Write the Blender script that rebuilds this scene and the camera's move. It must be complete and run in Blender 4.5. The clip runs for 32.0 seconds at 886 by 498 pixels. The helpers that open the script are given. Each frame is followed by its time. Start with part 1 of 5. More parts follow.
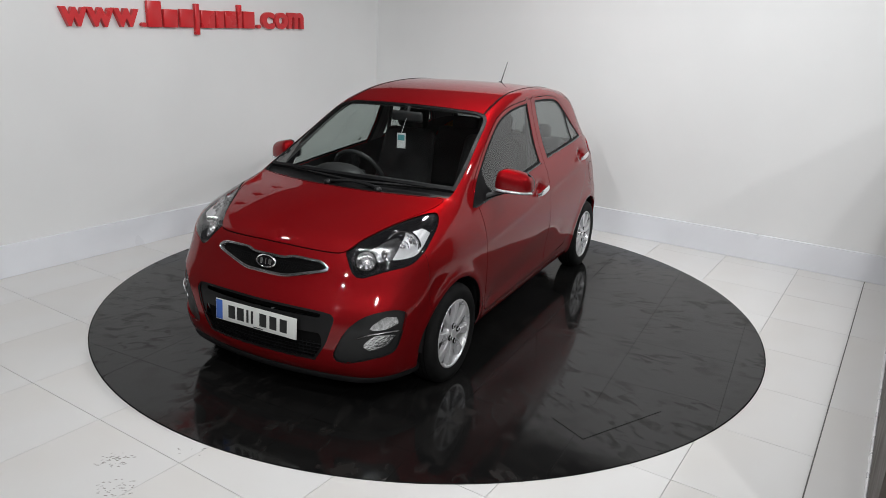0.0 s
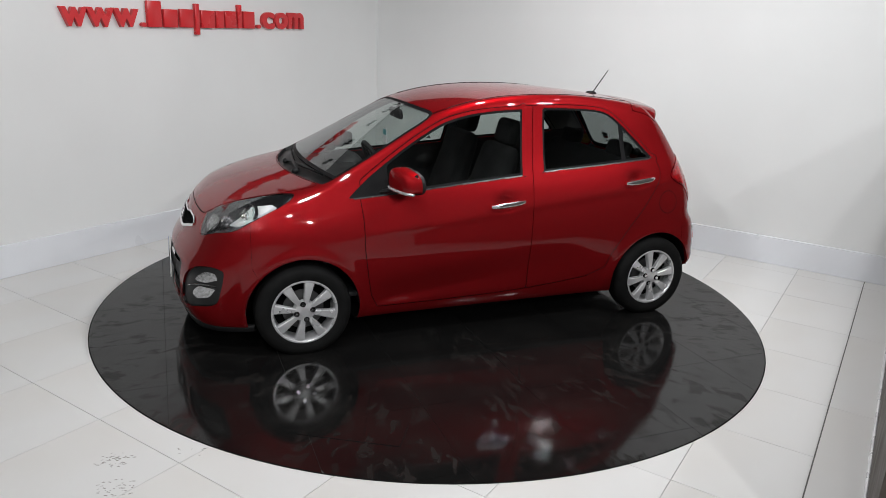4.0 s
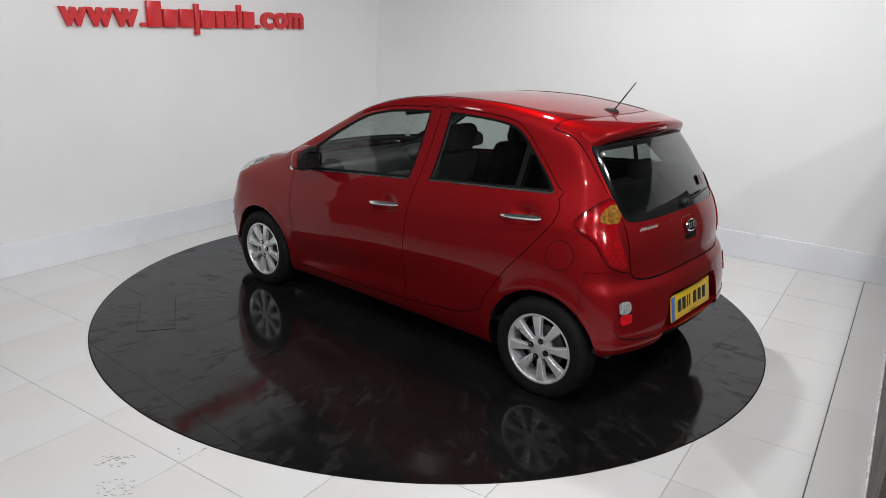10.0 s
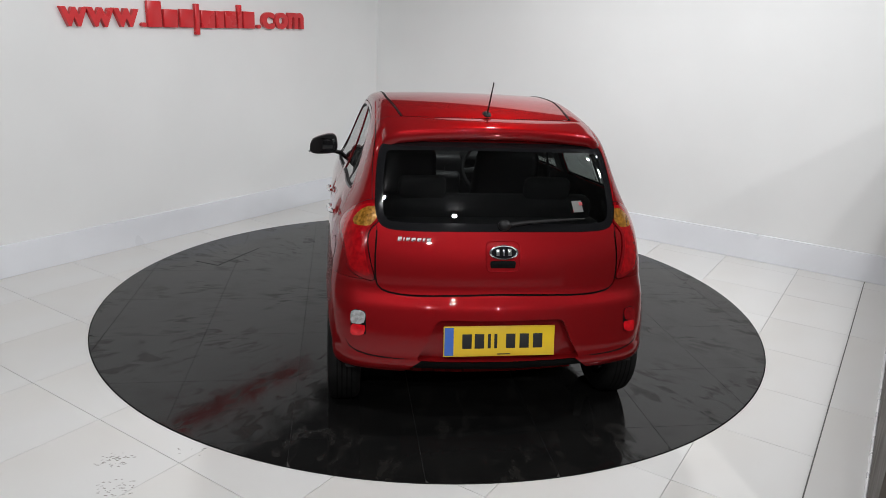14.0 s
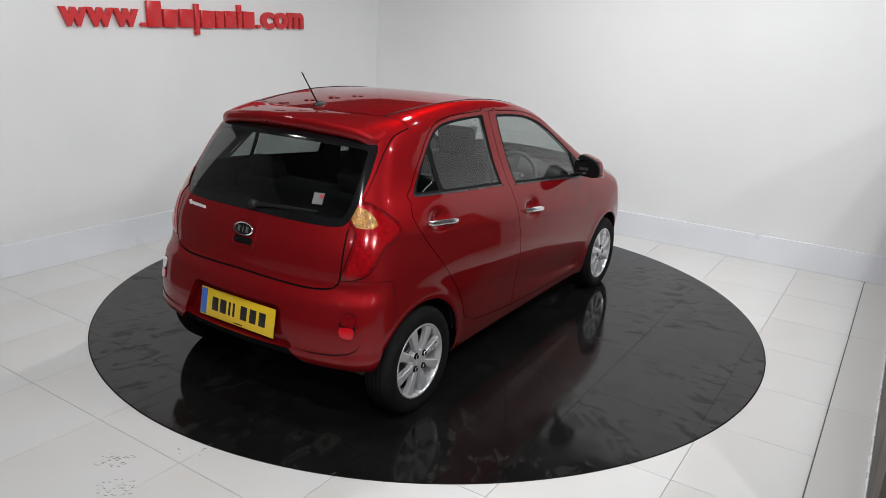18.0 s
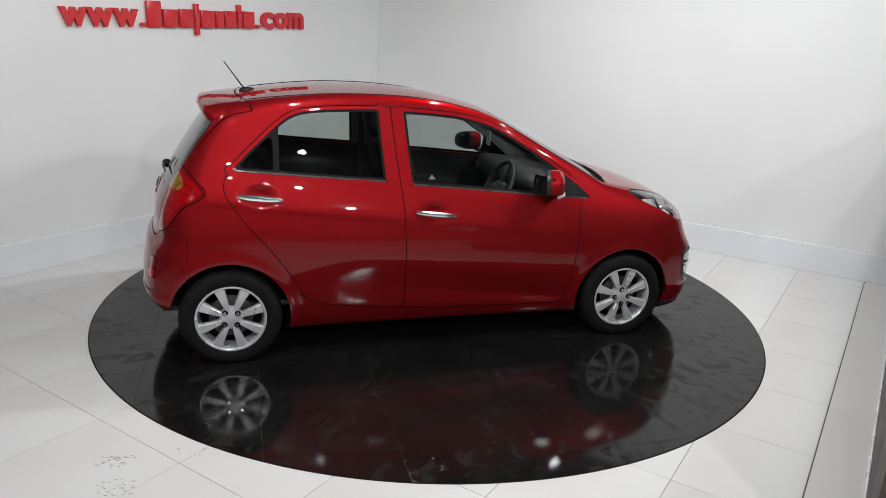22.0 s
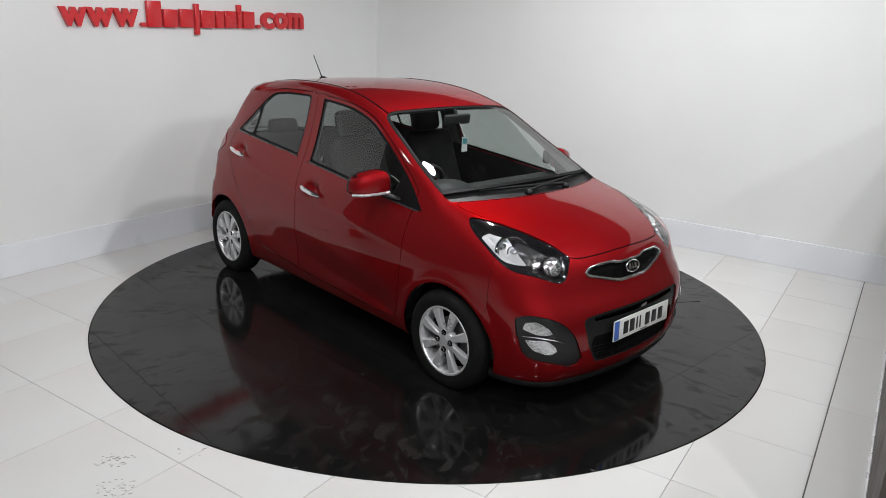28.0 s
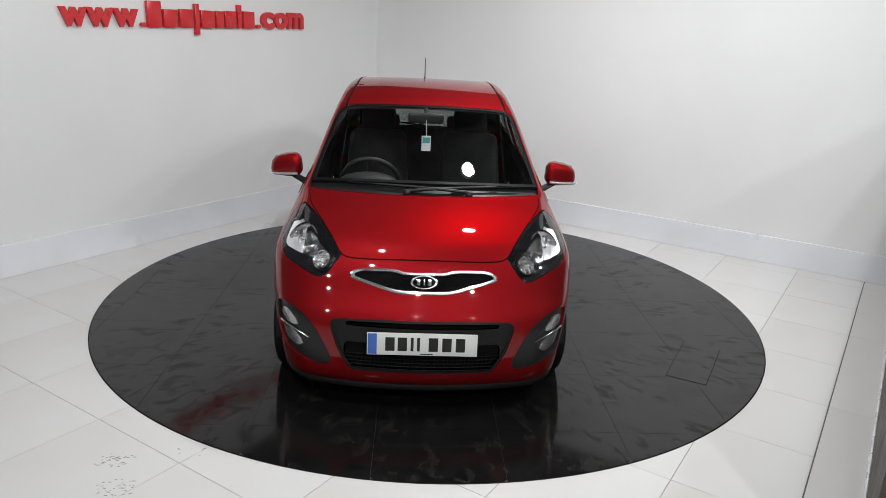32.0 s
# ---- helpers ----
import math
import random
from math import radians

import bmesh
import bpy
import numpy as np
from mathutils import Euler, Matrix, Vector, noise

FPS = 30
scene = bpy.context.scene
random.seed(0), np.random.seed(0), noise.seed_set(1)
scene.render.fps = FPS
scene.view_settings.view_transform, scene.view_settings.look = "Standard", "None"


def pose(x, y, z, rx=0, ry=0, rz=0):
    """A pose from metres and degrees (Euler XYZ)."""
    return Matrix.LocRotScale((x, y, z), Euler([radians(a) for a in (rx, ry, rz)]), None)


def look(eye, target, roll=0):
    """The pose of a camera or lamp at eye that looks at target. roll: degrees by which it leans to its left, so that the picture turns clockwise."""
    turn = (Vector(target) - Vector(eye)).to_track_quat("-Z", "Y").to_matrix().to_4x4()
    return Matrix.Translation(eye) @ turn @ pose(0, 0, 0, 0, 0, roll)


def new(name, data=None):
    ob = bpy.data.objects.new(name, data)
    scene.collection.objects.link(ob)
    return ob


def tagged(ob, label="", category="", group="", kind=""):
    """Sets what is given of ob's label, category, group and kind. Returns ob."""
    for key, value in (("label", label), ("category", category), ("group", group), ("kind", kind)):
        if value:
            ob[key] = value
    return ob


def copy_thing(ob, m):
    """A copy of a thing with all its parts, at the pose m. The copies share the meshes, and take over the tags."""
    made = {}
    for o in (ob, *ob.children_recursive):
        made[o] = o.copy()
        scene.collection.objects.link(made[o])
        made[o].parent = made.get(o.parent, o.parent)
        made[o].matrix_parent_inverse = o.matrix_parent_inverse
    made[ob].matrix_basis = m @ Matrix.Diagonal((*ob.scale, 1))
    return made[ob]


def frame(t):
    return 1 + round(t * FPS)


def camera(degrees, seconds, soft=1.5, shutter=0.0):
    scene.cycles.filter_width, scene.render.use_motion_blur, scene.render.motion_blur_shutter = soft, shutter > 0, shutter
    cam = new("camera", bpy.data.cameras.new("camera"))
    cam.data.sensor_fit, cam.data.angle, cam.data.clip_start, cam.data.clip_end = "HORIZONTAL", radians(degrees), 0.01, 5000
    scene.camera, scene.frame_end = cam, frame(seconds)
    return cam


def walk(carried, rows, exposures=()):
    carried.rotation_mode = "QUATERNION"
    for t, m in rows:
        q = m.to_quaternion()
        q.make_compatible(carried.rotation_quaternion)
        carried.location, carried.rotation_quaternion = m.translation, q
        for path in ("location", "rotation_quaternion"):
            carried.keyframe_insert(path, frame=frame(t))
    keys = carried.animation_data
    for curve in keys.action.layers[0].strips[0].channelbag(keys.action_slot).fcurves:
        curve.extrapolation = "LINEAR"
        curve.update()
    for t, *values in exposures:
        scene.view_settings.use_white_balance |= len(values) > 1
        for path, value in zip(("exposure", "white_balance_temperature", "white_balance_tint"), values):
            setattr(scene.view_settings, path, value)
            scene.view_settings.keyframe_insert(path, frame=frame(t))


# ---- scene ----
# ---- camera ----
cam = camera(63.78, 32.0, soft=0.55)
EYE = pose(0.0196, -4.7996, 1.8289, 72.920, -2.430, 0.0895)
walk(cam, [(0.0, EYE), (32.0, EYE)], ((0.0, -0.04), (2.5, -0.05), (6.0, 0.03), (32.0, 0.03)))
TABLE_CENTRE, TABLE_RADIUS = (0.005, 0.003), 2.2236
TURN_START, TURN_RATE = 242.581, -10.3324     # heading of the car in degrees, degrees a second
CAR_OFFSET = (-0.1638, -0.0811, -0.016)               # the car's middle from the turning axis, in the car's own axes

# ---- world, lights and exposure ----
world = bpy.data.worlds.new("world")
scene.world = world
world.use_nodes = True
world.node_tree.nodes["Background"].inputs[0].default_value = (0.9, 0.95, 1.0, 1)
world.node_tree.nodes["Background"].inputs[1].default_value = 0.03
scene.view_settings.exposure = 0.0

GRID = radians(56.646)                         # the tile rows' heading
ALONG = Vector((math.cos(GRID), math.sin(GRID), 0))
ACROSS = Vector((-math.sin(GRID), math.cos(GRID), 0))
CEILING_Z = 3.30


def spot(a, v, z=0.0):
    """A place in the room: a metres across and v metres along the tile rows."""
    return ACROSS * a + ALONG * v + Vector((0, 0, z))


# the ceiling lamps: place, size of the glowing disc, power, and the place that each points at
LAMPS = (
    ((0.52, 0.25), 0.15, 52, (0.4, 0.1, 0)),
    ((0.46, -3.85), 0.09, 15, (0.2, 0.0, 0.4)),
    ((-1.05, -3.38), 0.09, 28, (-1.2, -0.6, 0.2)),
    # added fill with no known source, brightens the corner of the white walls
    ((-2.6, -1.0), 0.20, 9, (-0.8, 3.3, 1.5)),
    ((2.45, -1.85), 0.09, 27, (0.8, 0.6, 0.5)),
    ((3.02, -1.10), 0.08, 4, (2.9, 1.2, 0.8)),
    ((-3.40, -5.70), 0.12, 26, (-0.3, 0.0, 0.5)),
    ((0.00, -5.75), 0.11, 34, (0.0, 0.0, 0.5)),
    ((2.00, -6.10), 0.11, 58, (0.3, 0.0, 0.5)),
    ((-0.62, -1.65), 0.10, 20, (-0.3, 0.2, 0)),
    ((1.90, -0.10), 0.09, 13, (2.3, 0.3, 0)),
    ((3.08, -1.79), 0.22, 30, (0.5, 0.0, 0.5)),
)
for (x, y), size, power, target in LAMPS:
    data = bpy.data.lights.new("ceiling_lamp_light", "AREA")
    data.shape, data.size, data.energy, data.color = "DISK", size, power, (0.975, 0.985, 1.0)
    new("ceiling_lamp_light", data).matrix_world = look((x, y, CEILING_Z - 0.075), target)


# ---- materials ----
def shader(name):
    m = bpy.data.materials.new(name)
    m.use_nodes = True
    return m, m.node_tree, m.node_tree.nodes["Principled BSDF"]


def noise_ramp(nt, scale, low, high, detail=4.0, lo=0.35, hi=0.65, coords="Object", stretch=None):
    """A noise in real-world metres that runs between two colours or values."""
    tc = nt.nodes.new("ShaderNodeTexCoord")
    n = nt.nodes.new("ShaderNodeTexNoise")
    n.inputs["Scale"].default_value, n.inputs["Detail"].default_value = scale, detail
    if stretch:
        mp = nt.nodes.new("ShaderNodeMapping")
        mp.inputs["Scale"].default_value = stretch
        nt.links.new(tc.outputs[coords], mp.inputs[0])
        nt.links.new(mp.outputs[0], n.inputs["Vector"])
    else:
        nt.links.new(tc.outputs[coords], n.inputs["Vector"])
    r = nt.nodes.new("ShaderNodeValToRGB")
    r.color_ramp.elements[0].position, r.color_ramp.elements[1].position = lo, hi
    grey = lambda c: (*c, 1) if isinstance(c, tuple) else (c, c, c, 1)
    r.color_ramp.elements[0].color, r.color_ramp.elements[1].color = grey(low), grey(high)
    nt.links.new(n.outputs["Fac"], r.inputs[0])
    return r.outputs[0], n.outputs["Fac"]


def bumped(nt, b, height, strength, distance):
    n = nt.nodes.new("ShaderNodeBump")
    n.inputs["Strength"].default_value, n.inputs["Distance"].default_value = strength, distance
    nt.links.new(height, n.inputs["Height"])
    nt.links.new(n.outputs[0], b.inputs["Normal"])


def material(name, colour, rough=0.5, metal=0.0, coat=0.0, vary=0.12, scale=14.0, grain=0.0, grain_scale=300.0, spec=0.5):
    """A plain material with slight wear: colour and gloss vary at two scales, with a fine grain."""
    m, nt, b = shader(name)
    c2 = tuple(c * (1 - vary) for c in colour)
    col, _ = noise_ramp(nt, scale, c2, colour)
    nt.links.new(col, b.inputs["Base Color"])
    r, _ = noise_ramp(nt, scale * 0.37, max(rough * 0.85, 0.0), min(rough * 1.15, 1))
    nt.links.new(r, b.inputs["Roughness"])
    b.inputs["Metallic"].default_value, b.inputs["Coat Weight"].default_value = metal, coat
    b.inputs["Coat Roughness"].default_value, b.inputs["Specular IOR Level"].default_value = 0.03, spec
    if grain:
        _, h = noise_ramp(nt, grain_scale, 0.0, 1.0, 2.0)
        bumped(nt, b, h, grain, 0.002)
    return m


def red_paint():
    m, nt, b = shader("metallic_red_paint")
    col, _ = noise_ramp(nt, 900, (0.190, 0.0042, 0.0078), (0.275, 0.0105, 0.0118), 1.0)
    nt.links.new(col, b.inputs["Base Color"])
    b.inputs["Metallic"].default_value, b.inputs["Roughness"].default_value = 0.64, 0.49
    b.inputs["Coat Weight"].default_value, b.inputs["Coat Roughness"].default_value = 1.0, 0.015
    b.inputs["Coat IOR"].default_value, b.inputs["Specular IOR Level"].default_value = 1.37, 0.0
    b.inputs["Specular Tint"].default_value = (0.62, 0.10, 0.10, 1)
    return m


def glass(name, tint, gloss=0.045):
    """A thin pane: what lies behind shows through it, tinted, and both its faces mirror the room, more so at a slant."""
    m, nt, b = shader(name)
    nt.nodes.remove(b)
    clear, mirror = nt.nodes.new("ShaderNodeBsdfTransparent"), nt.nodes.new("ShaderNodeBsdfGlossy")
    clear.inputs[0].default_value = (*tint, 1)
    mirror.inputs["Roughness"].default_value = 0.0
    slant = nt.nodes.new("ShaderNodeLayerWeight")
    slant.inputs[0].default_value = 0.5
    power, scale = nt.nodes.new("ShaderNodeMath"), nt.nodes.new("ShaderNodeMapRange")
    power.operation = "POWER"
    power.inputs[1].default_value = 4.0
    scale.inputs["To Min"].default_value, scale.inputs["To Max"].default_value = gloss * 1.8, 1.0
    mix = nt.nodes.new("ShaderNodeMixShader")
    nt.links.new(slant.outputs["Facing"], power.inputs[0])
    nt.links.new(power.outputs[0], scale.inputs["Value"])
    nt.links.new(scale.outputs[0], mix.inputs[0])
    nt.links.new(clear.outputs[0], mix.inputs[1])
    nt.links.new(mirror.outputs[0], mix.inputs[2])
    nt.links.new(mix.outputs[0], nt.nodes["Material Output"].inputs[0])
    return m


def tile_material():
    m, nt, b = shader("white_floor_tile")
    col, _ = noise_ramp(nt, 0.7, (0.65, 0.624, 0.588), (0.695, 0.69, 0.68), 3.0, 0.25, 0.55)
    info = nt.nodes.new("ShaderNodeObjectInfo")
    each = nt.nodes.new("ShaderNodeMapRange")
    each.inputs["To Min"].default_value, each.inputs["To Max"].default_value = 0.97, 1.01
    nt.links.new(info.outputs["Random"], each.inputs["Value"])
    mul = nt.nodes.new("ShaderNodeMix")
    mul.data_type, mul.blend_type = "RGBA", "MULTIPLY"
    mul.inputs["Factor"].default_value = 1
    nt.links.new(col, mul.inputs[6])
    nt.links.new(each.outputs[0], mul.inputs[7])
    nt.links.new(mul.outputs[2], b.inputs["Base Color"])
    b.inputs["Roughness"].default_value = 0.30
    return m


def table_material():
    """Black gloss tiles with thin dried-water streaks and a dusty film."""
    m, nt, b = shader("black_gloss_tile")
    col, _ = noise_ramp(nt, 3.0, (0.0055, 0.0055, 0.0056), (0.0095, 0.0092, 0.0088), 8.0, 0.3, 0.75)
    nt.links.new(col, b.inputs["Base Color"])
    # short strokes that run outwards: noise over the bearing and, stretched, over the distance from the middle
    tc = nt.nodes.new("ShaderNodeTexCoord")
    bearing, far, place, apart = (nt.nodes.new("ShaderNodeVectorMath") for _ in range(4))
    bearing.operation, far.operation, place.operation, apart.operation = "NORMALIZE", "LENGTH", "MULTIPLY_ADD", "SCALE"
    up = nt.nodes.new("ShaderNodeCombineXYZ")
    nt.links.new(tc.outputs["Object"], bearing.inputs[0])
    nt.links.new(tc.outputs["Object"], far.inputs[0])
    nt.links.new(far.outputs["Value"], up.inputs["Z"])
    apart.inputs["Scale"].default_value = 7.5
    nt.links.new(up.outputs[0], apart.inputs[0])
    place.inputs[1].default_value = (27, 27, 27)
    nt.links.new(bearing.outputs[0], place.inputs[0])
    nt.links.new(apart.outputs[0], place.inputs[2])
    line = nt.nodes.new("ShaderNodeTexNoise")
    line.inputs["Scale"].default_value, line.inputs["Detail"].default_value, line.inputs["Distortion"].default_value = 1.0, 3.0, 0.7
    nt.links.new(place.outputs[0], line.inputs["Vector"])
    ramp = nt.nodes.new("ShaderNodeValToRGB")
    e = ramp.color_ramp.elements
    e[0].position, e[1].position = 0.525, 0.63
    e[0].color, e[1].color = (0, 0, 0, 1), (1, 1, 1, 1)
    nt.links.new(line.outputs["Fac"], ramp.inputs[0])
    mask, _ = noise_ramp(nt, 1.7, 0.1, 1.0, 2.0, 0.42, 0.55)
    both = nt.nodes.new("ShaderNodeMath")
    both.operation = "MULTIPLY"
    nt.links.new(ramp.outputs[0], both.inputs[0])
    nt.links.new(mask, both.inputs[1])
    smear, _ = noise_ramp(nt, 4.0, 0.0, 0.45, 4.0, 0.54, 0.72)
    most = nt.nodes.new("ShaderNodeMath")
    most.operation = "MAXIMUM"
    nt.links.new(both.outputs[0], most.inputs[0])
    nt.links.new(smear, most.inputs[1])
    both = most
    film = nt.nodes.new("ShaderNodeMix")
    film.data_type = "RGBA"
    film.inputs[7].default_value = (0.014, 0.0132, 0.0124, 1)
    nt.links.new(both.outputs[0], film.inputs["Factor"])
    nt.links.new(col, film.inputs[6])
    nt.links.new(film.outputs[2], b.inputs["Base Color"])
    for name, low, high in (("Roughness", 0.08, 0.25), ("Specular IOR Level", 0.28, 0.13)):
        r = nt.nodes.new("ShaderNodeMapRange")
        r.inputs["To Min"].default_value, r.inputs["To Max"].default_value = low, high
        nt.links.new(both.outputs[0], r.inputs["Value"])
        nt.links.new(r.outputs[0], b.inputs[name])
    _, h = noise_ramp(nt, 2.2, 0.0, 1.0, 3.0)
    bumped(nt, b, h, 0.06, 0.004)
    return m


RED = red_paint()
TILE = tile_material()
TABLE = table_material()
WHITE_WALL = material("white_wall_paint", (0.755, 0.76, 0.755), 0.55, vary=0.04, scale=1.1, grain=0.04, grain_scale=120)
SKIRT = material("white_gloss_skirting", (0.74, 0.755, 0.79), 0.3, vary=0.04, scale=2.5)
CEILING = material("dark_ceiling", (0.07, 0.07, 0.072), 0.8)
TABLE_JOINT = material("dusty_black_joint", (0.035, 0.033, 0.032), 0.8)
GROUT = material("grey_grout", (0.16, 0.156, 0.148), 0.9)
DARK_WALL = material("dark_brown_panel", (0.075, 0.062, 0.052), 0.55)
# for walls out of view, toned dark so the car mirrors little light
UNSEEN_DARK = material("unseen_dark_wall", (0.11, 0.108, 0.105), 0.7)
# for a wall out of view, paler to give the car a lighter reflection
UNSEEN_PALE = material("unseen_pale_wall", (0.30, 0.30, 0.295), 0.7)
SIGN_RED = material("red_acrylic", (0.60, 0.025, 0.03), 0.3, vary=0.06)
BLACK_PLASTIC = material("black_plastic", (0.0065, 0.0065, 0.007), 0.46, grain=0.15, spec=0.3)
GREY_PLASTIC = material("dark_grey_plastic", (0.010, 0.0105, 0.011), 0.42, grain=0.15)
BLACK_TRIM = material("matt_black_trim", (0.004, 0.004, 0.0045), 0.55, vary=0.2, spec=0.12)
DARK_UPPER = material("dark_upper_wall", (0.045, 0.045, 0.047), 0.8)
BELT = material("satin_grey_strip", (0.035, 0.036, 0.038), 0.28, vary=0.1)
GAP = material("black_seal", (0.004, 0.004, 0.004), 0.8, spec=0.1)
GLOSS_BLACK = material("gloss_black", (0.008, 0.008, 0.009), 0.08)
RUBBER = material("tyre_rubber", (0.009, 0.009, 0.009), 0.7, vary=0.3, grain=0.2, spec=0.15)
ALLOY = material("silver_alloy", (0.72, 0.72, 0.73), 0.30, 0.5, 0.5, vary=0.08)
STEEL = material("dull_steel", (0.16, 0.16, 0.16), 0.5, 0.9)
CHROME = material("chrome", (0.93, 0.93, 0.94), 0.20, 1.0, vary=0.04)
REFLECTOR = material("lamp_reflector", (0.88, 0.88, 0.89), 0.13, 0.95, vary=0.3, scale=60, grain=0.35, grain_scale=70)
SMOKED = material("smoked_chrome", (0.36, 0.36, 0.37), 0.18, 0.95, vary=0.2, scale=50, grain=0.5, grain_scale=70)
LAMP_SILVER = material("satin_lamp_silver", (0.60, 0.61, 0.62), 0.36, 0.40, vary=0.12)
FABRIC = material("dark_seat_fabric", (0.0035, 0.0035, 0.0038), 0.95, grain=0.5, grain_scale=500, vary=0.3)
TRIM = material("dark_interior_trim", (0.011, 0.011, 0.0115), 0.6, grain=0.2)
TRIM_LIGHT = material("grey_interior_trim", (0.026, 0.0265, 0.0275), 0.6, grain=0.2)
PILLAR = material("pale_grey_pillar_trim", (0.13, 0.13, 0.127), 0.7, grain=0.1)
HEADLINER = material("light_grey_headliner", (0.16, 0.16, 0.155), 0.95)
WHITE_PLATE = material("white_plate", (0.72, 0.73, 0.70), 0.35, vary=0.05)
YELLOW_PLATE = material("yellow_plate", (0.75, 0.50, 0.02), 0.35, vary=0.05)
BLUE = material("blue_band", (0.05, 0.14, 0.5), 0.4)
INK = material("black_ink", (0.01, 0.01, 0.01), 0.5)
STICKER_RED = material("red_print", (0.45, 0.03, 0.04), 0.5)
PAPER = material("white_sticker", (0.7, 0.7, 0.7), 0.5)
TEAL = material("teal_print", (0.08, 0.30, 0.32), 0.5)
TAIL_RED = material("red_lamp_lens", (0.40, 0.004, 0.008), 0.14, 0.15, 1.0, vary=0.35, scale=45, grain=0.25, grain_scale=90, spec=0.2)
TAIL_RED_DARK = material("dark_red_lamp_lens", (0.26, 0.003, 0.007), 0.08, 0.2, 1.0, vary=0.4, scale=40)
AMBER = material("amber_lamp_lens", (0.42, 0.19, 0.025), 0.18, 0.25, 1.0, vary=0.6, scale=60, grain=0.8, grain_scale=110)
CLEAR_LAMP = material("clear_lamp_lens", (0.86, 0.87, 0.88), 0.18, 0.6, 1.0, vary=0.4, scale=60, grain=0.8, grain_scale=150)
TAIL_FOG = material("bright_red_lens", (0.70, 0.006, 0.014), 0.12, 0.1, 1.0, vary=0.3, scale=40)
FOG_LENS = material("fog_lamp_lens", (0.60, 0.61, 0.62), 0.14, 0.85, 1.0, vary=0.45, scale=80, grain=0.7, grain_scale=110)
SCREEN_GLASS = glass("windscreen_glass", (0.80, 0.85, 0.83))
SIDE_GLASS = glass("side_glass", (0.68, 0.73, 0.71), 0.034)
REAR_GLASS = glass("tinted_rear_glass", (0.31, 0.335, 0.33))
LENS = glass("clear_lens", (0.97, 0.97, 0.97), 0.03)
SMEAR = material("grey_scuff", (0.33, 0.31, 0.29), 0.7)


def glow_material():
    m, nt, b = shader("lamp_glow")
    b.inputs["Base Color"].default_value = (0.9, 0.9, 0.9, 1)
    b.inputs["Emission Color"].default_value = (1, 0.97, 0.92, 1)
    b.inputs["Emission Strength"].default_value = 25
    return m


GLOW = glow_material()


# ---- building kit ----
def link_mesh(name, V, F, mat, parent=None, label="", normals=None, smooth=True):
    """One mesh object from arrays of corners and of triangles."""
    V, F = np.asarray(V, float), np.asarray(F, np.int64)
    used, F = np.unique(F, return_inverse=True)
    F = F.reshape(-1, 3)
    me = bpy.data.meshes.new(name)
    me.vertices.add(len(used))
    me.vertices.foreach_set("co", V[used].ravel())
    me.loops.add(F.size)
    me.loops.foreach_set("vertex_index", F.ravel())
    me.polygons.add(len(F))
    me.polygons.foreach_set("loop_start", np.arange(0, F.size, 3))
    me.polygons.foreach_set("use_smooth", np.full(len(F), smooth))
    me.update(calc_edges=True)
    if normals is not None:
        me.normals_split_custom_set_from_vertices([tuple(n) for n in normals[used]])
    me.materials.append(mat)
    ob = new(name, me)
    ob.parent = parent
    return tagged(ob, label)


def part(name, bm, mat, parent=None, label="", smooth=True, angle=40):
    """Link a bmesh as one mesh object under a thing or a part. Faces that meet at less than angle degrees shade smooth."""
    bmesh.ops.recalc_face_normals(bm, faces=bm.faces)
    me = bpy.data.meshes.new(name)
    bm.to_mesh(me)
    bm.free()
    me.materials.append(mat)
    if smooth:
        me.polygons.foreach_set("use_smooth", [True] * len(me.polygons))
        me.set_sharp_from_angle(angle=radians(angle))
    ob = new(name, me)
    ob.parent = parent
    return tagged(ob, label)


def solid(size, at=(0, 0, 0), bevel=0.0, turn=(0, 0, 0), segments=2, bm=None, taper=None):
    """A box with rounded edges; taper shrinks its top in x and y."""
    own = bmesh.new()
    bmesh.ops.create_cube(own, size=1)
    for v in own.verts:
        k = taper if taper and v.co.z > 0 else (1, 1)
        v.co = Vector((v.co.x * size[0] * k[0], v.co.y * size[1] * k[1], v.co.z * size[2]))
    if bevel:
        bmesh.ops.bevel(own, geom=own.edges[:], offset=bevel, segments=segments, profile=0.5, affect="EDGES")
    own.transform(pose(*at, *turn))
    return joined(bm, own)


def joined(bm, own):
    if bm is None:
        return own
    me = bpy.data.meshes.new("scratch")
    own.to_mesh(me)
    own.free()
    bm.from_mesh(me)
    bpy.data.meshes.remove(me)
    return bm


def disc(radius, depth, m, segments=32, bm=None, radius2=None):
    own = bmesh.new()
    bmesh.ops.create_cone(own, cap_ends=True, segments=segments, radius1=radius, radius2=radius if radius2 is None else radius2, depth=depth)
    own.transform(m)
    return joined(bm, own)


def ball(size, m, bm=None, u=20, v=12):
    own = bmesh.new()
    bmesh.ops.create_uvsphere(own, u_segments=u, v_segments=v, radius=1)
    own.transform(m @ Matrix.Diagonal((*size, 1)))
    return joined(bm, own)


def lathe(profile, segments=48, bm=None, m=Matrix()):
    """Spin a profile of (radius, height) round the z axis."""
    own = bmesh.new()
    rings = [[own.verts.new((r * math.cos(k * math.tau / segments), r * math.sin(k * math.tau / segments), h)) for k in range(segments)] for r, h in profile]
    for a, b in zip(rings, rings[1:]):
        for k in range(segments):
            own.faces.new((a[k], a[(k + 1) % segments], b[(k + 1) % segments], b[k]))
    own.transform(m)
    return joined(bm, own)


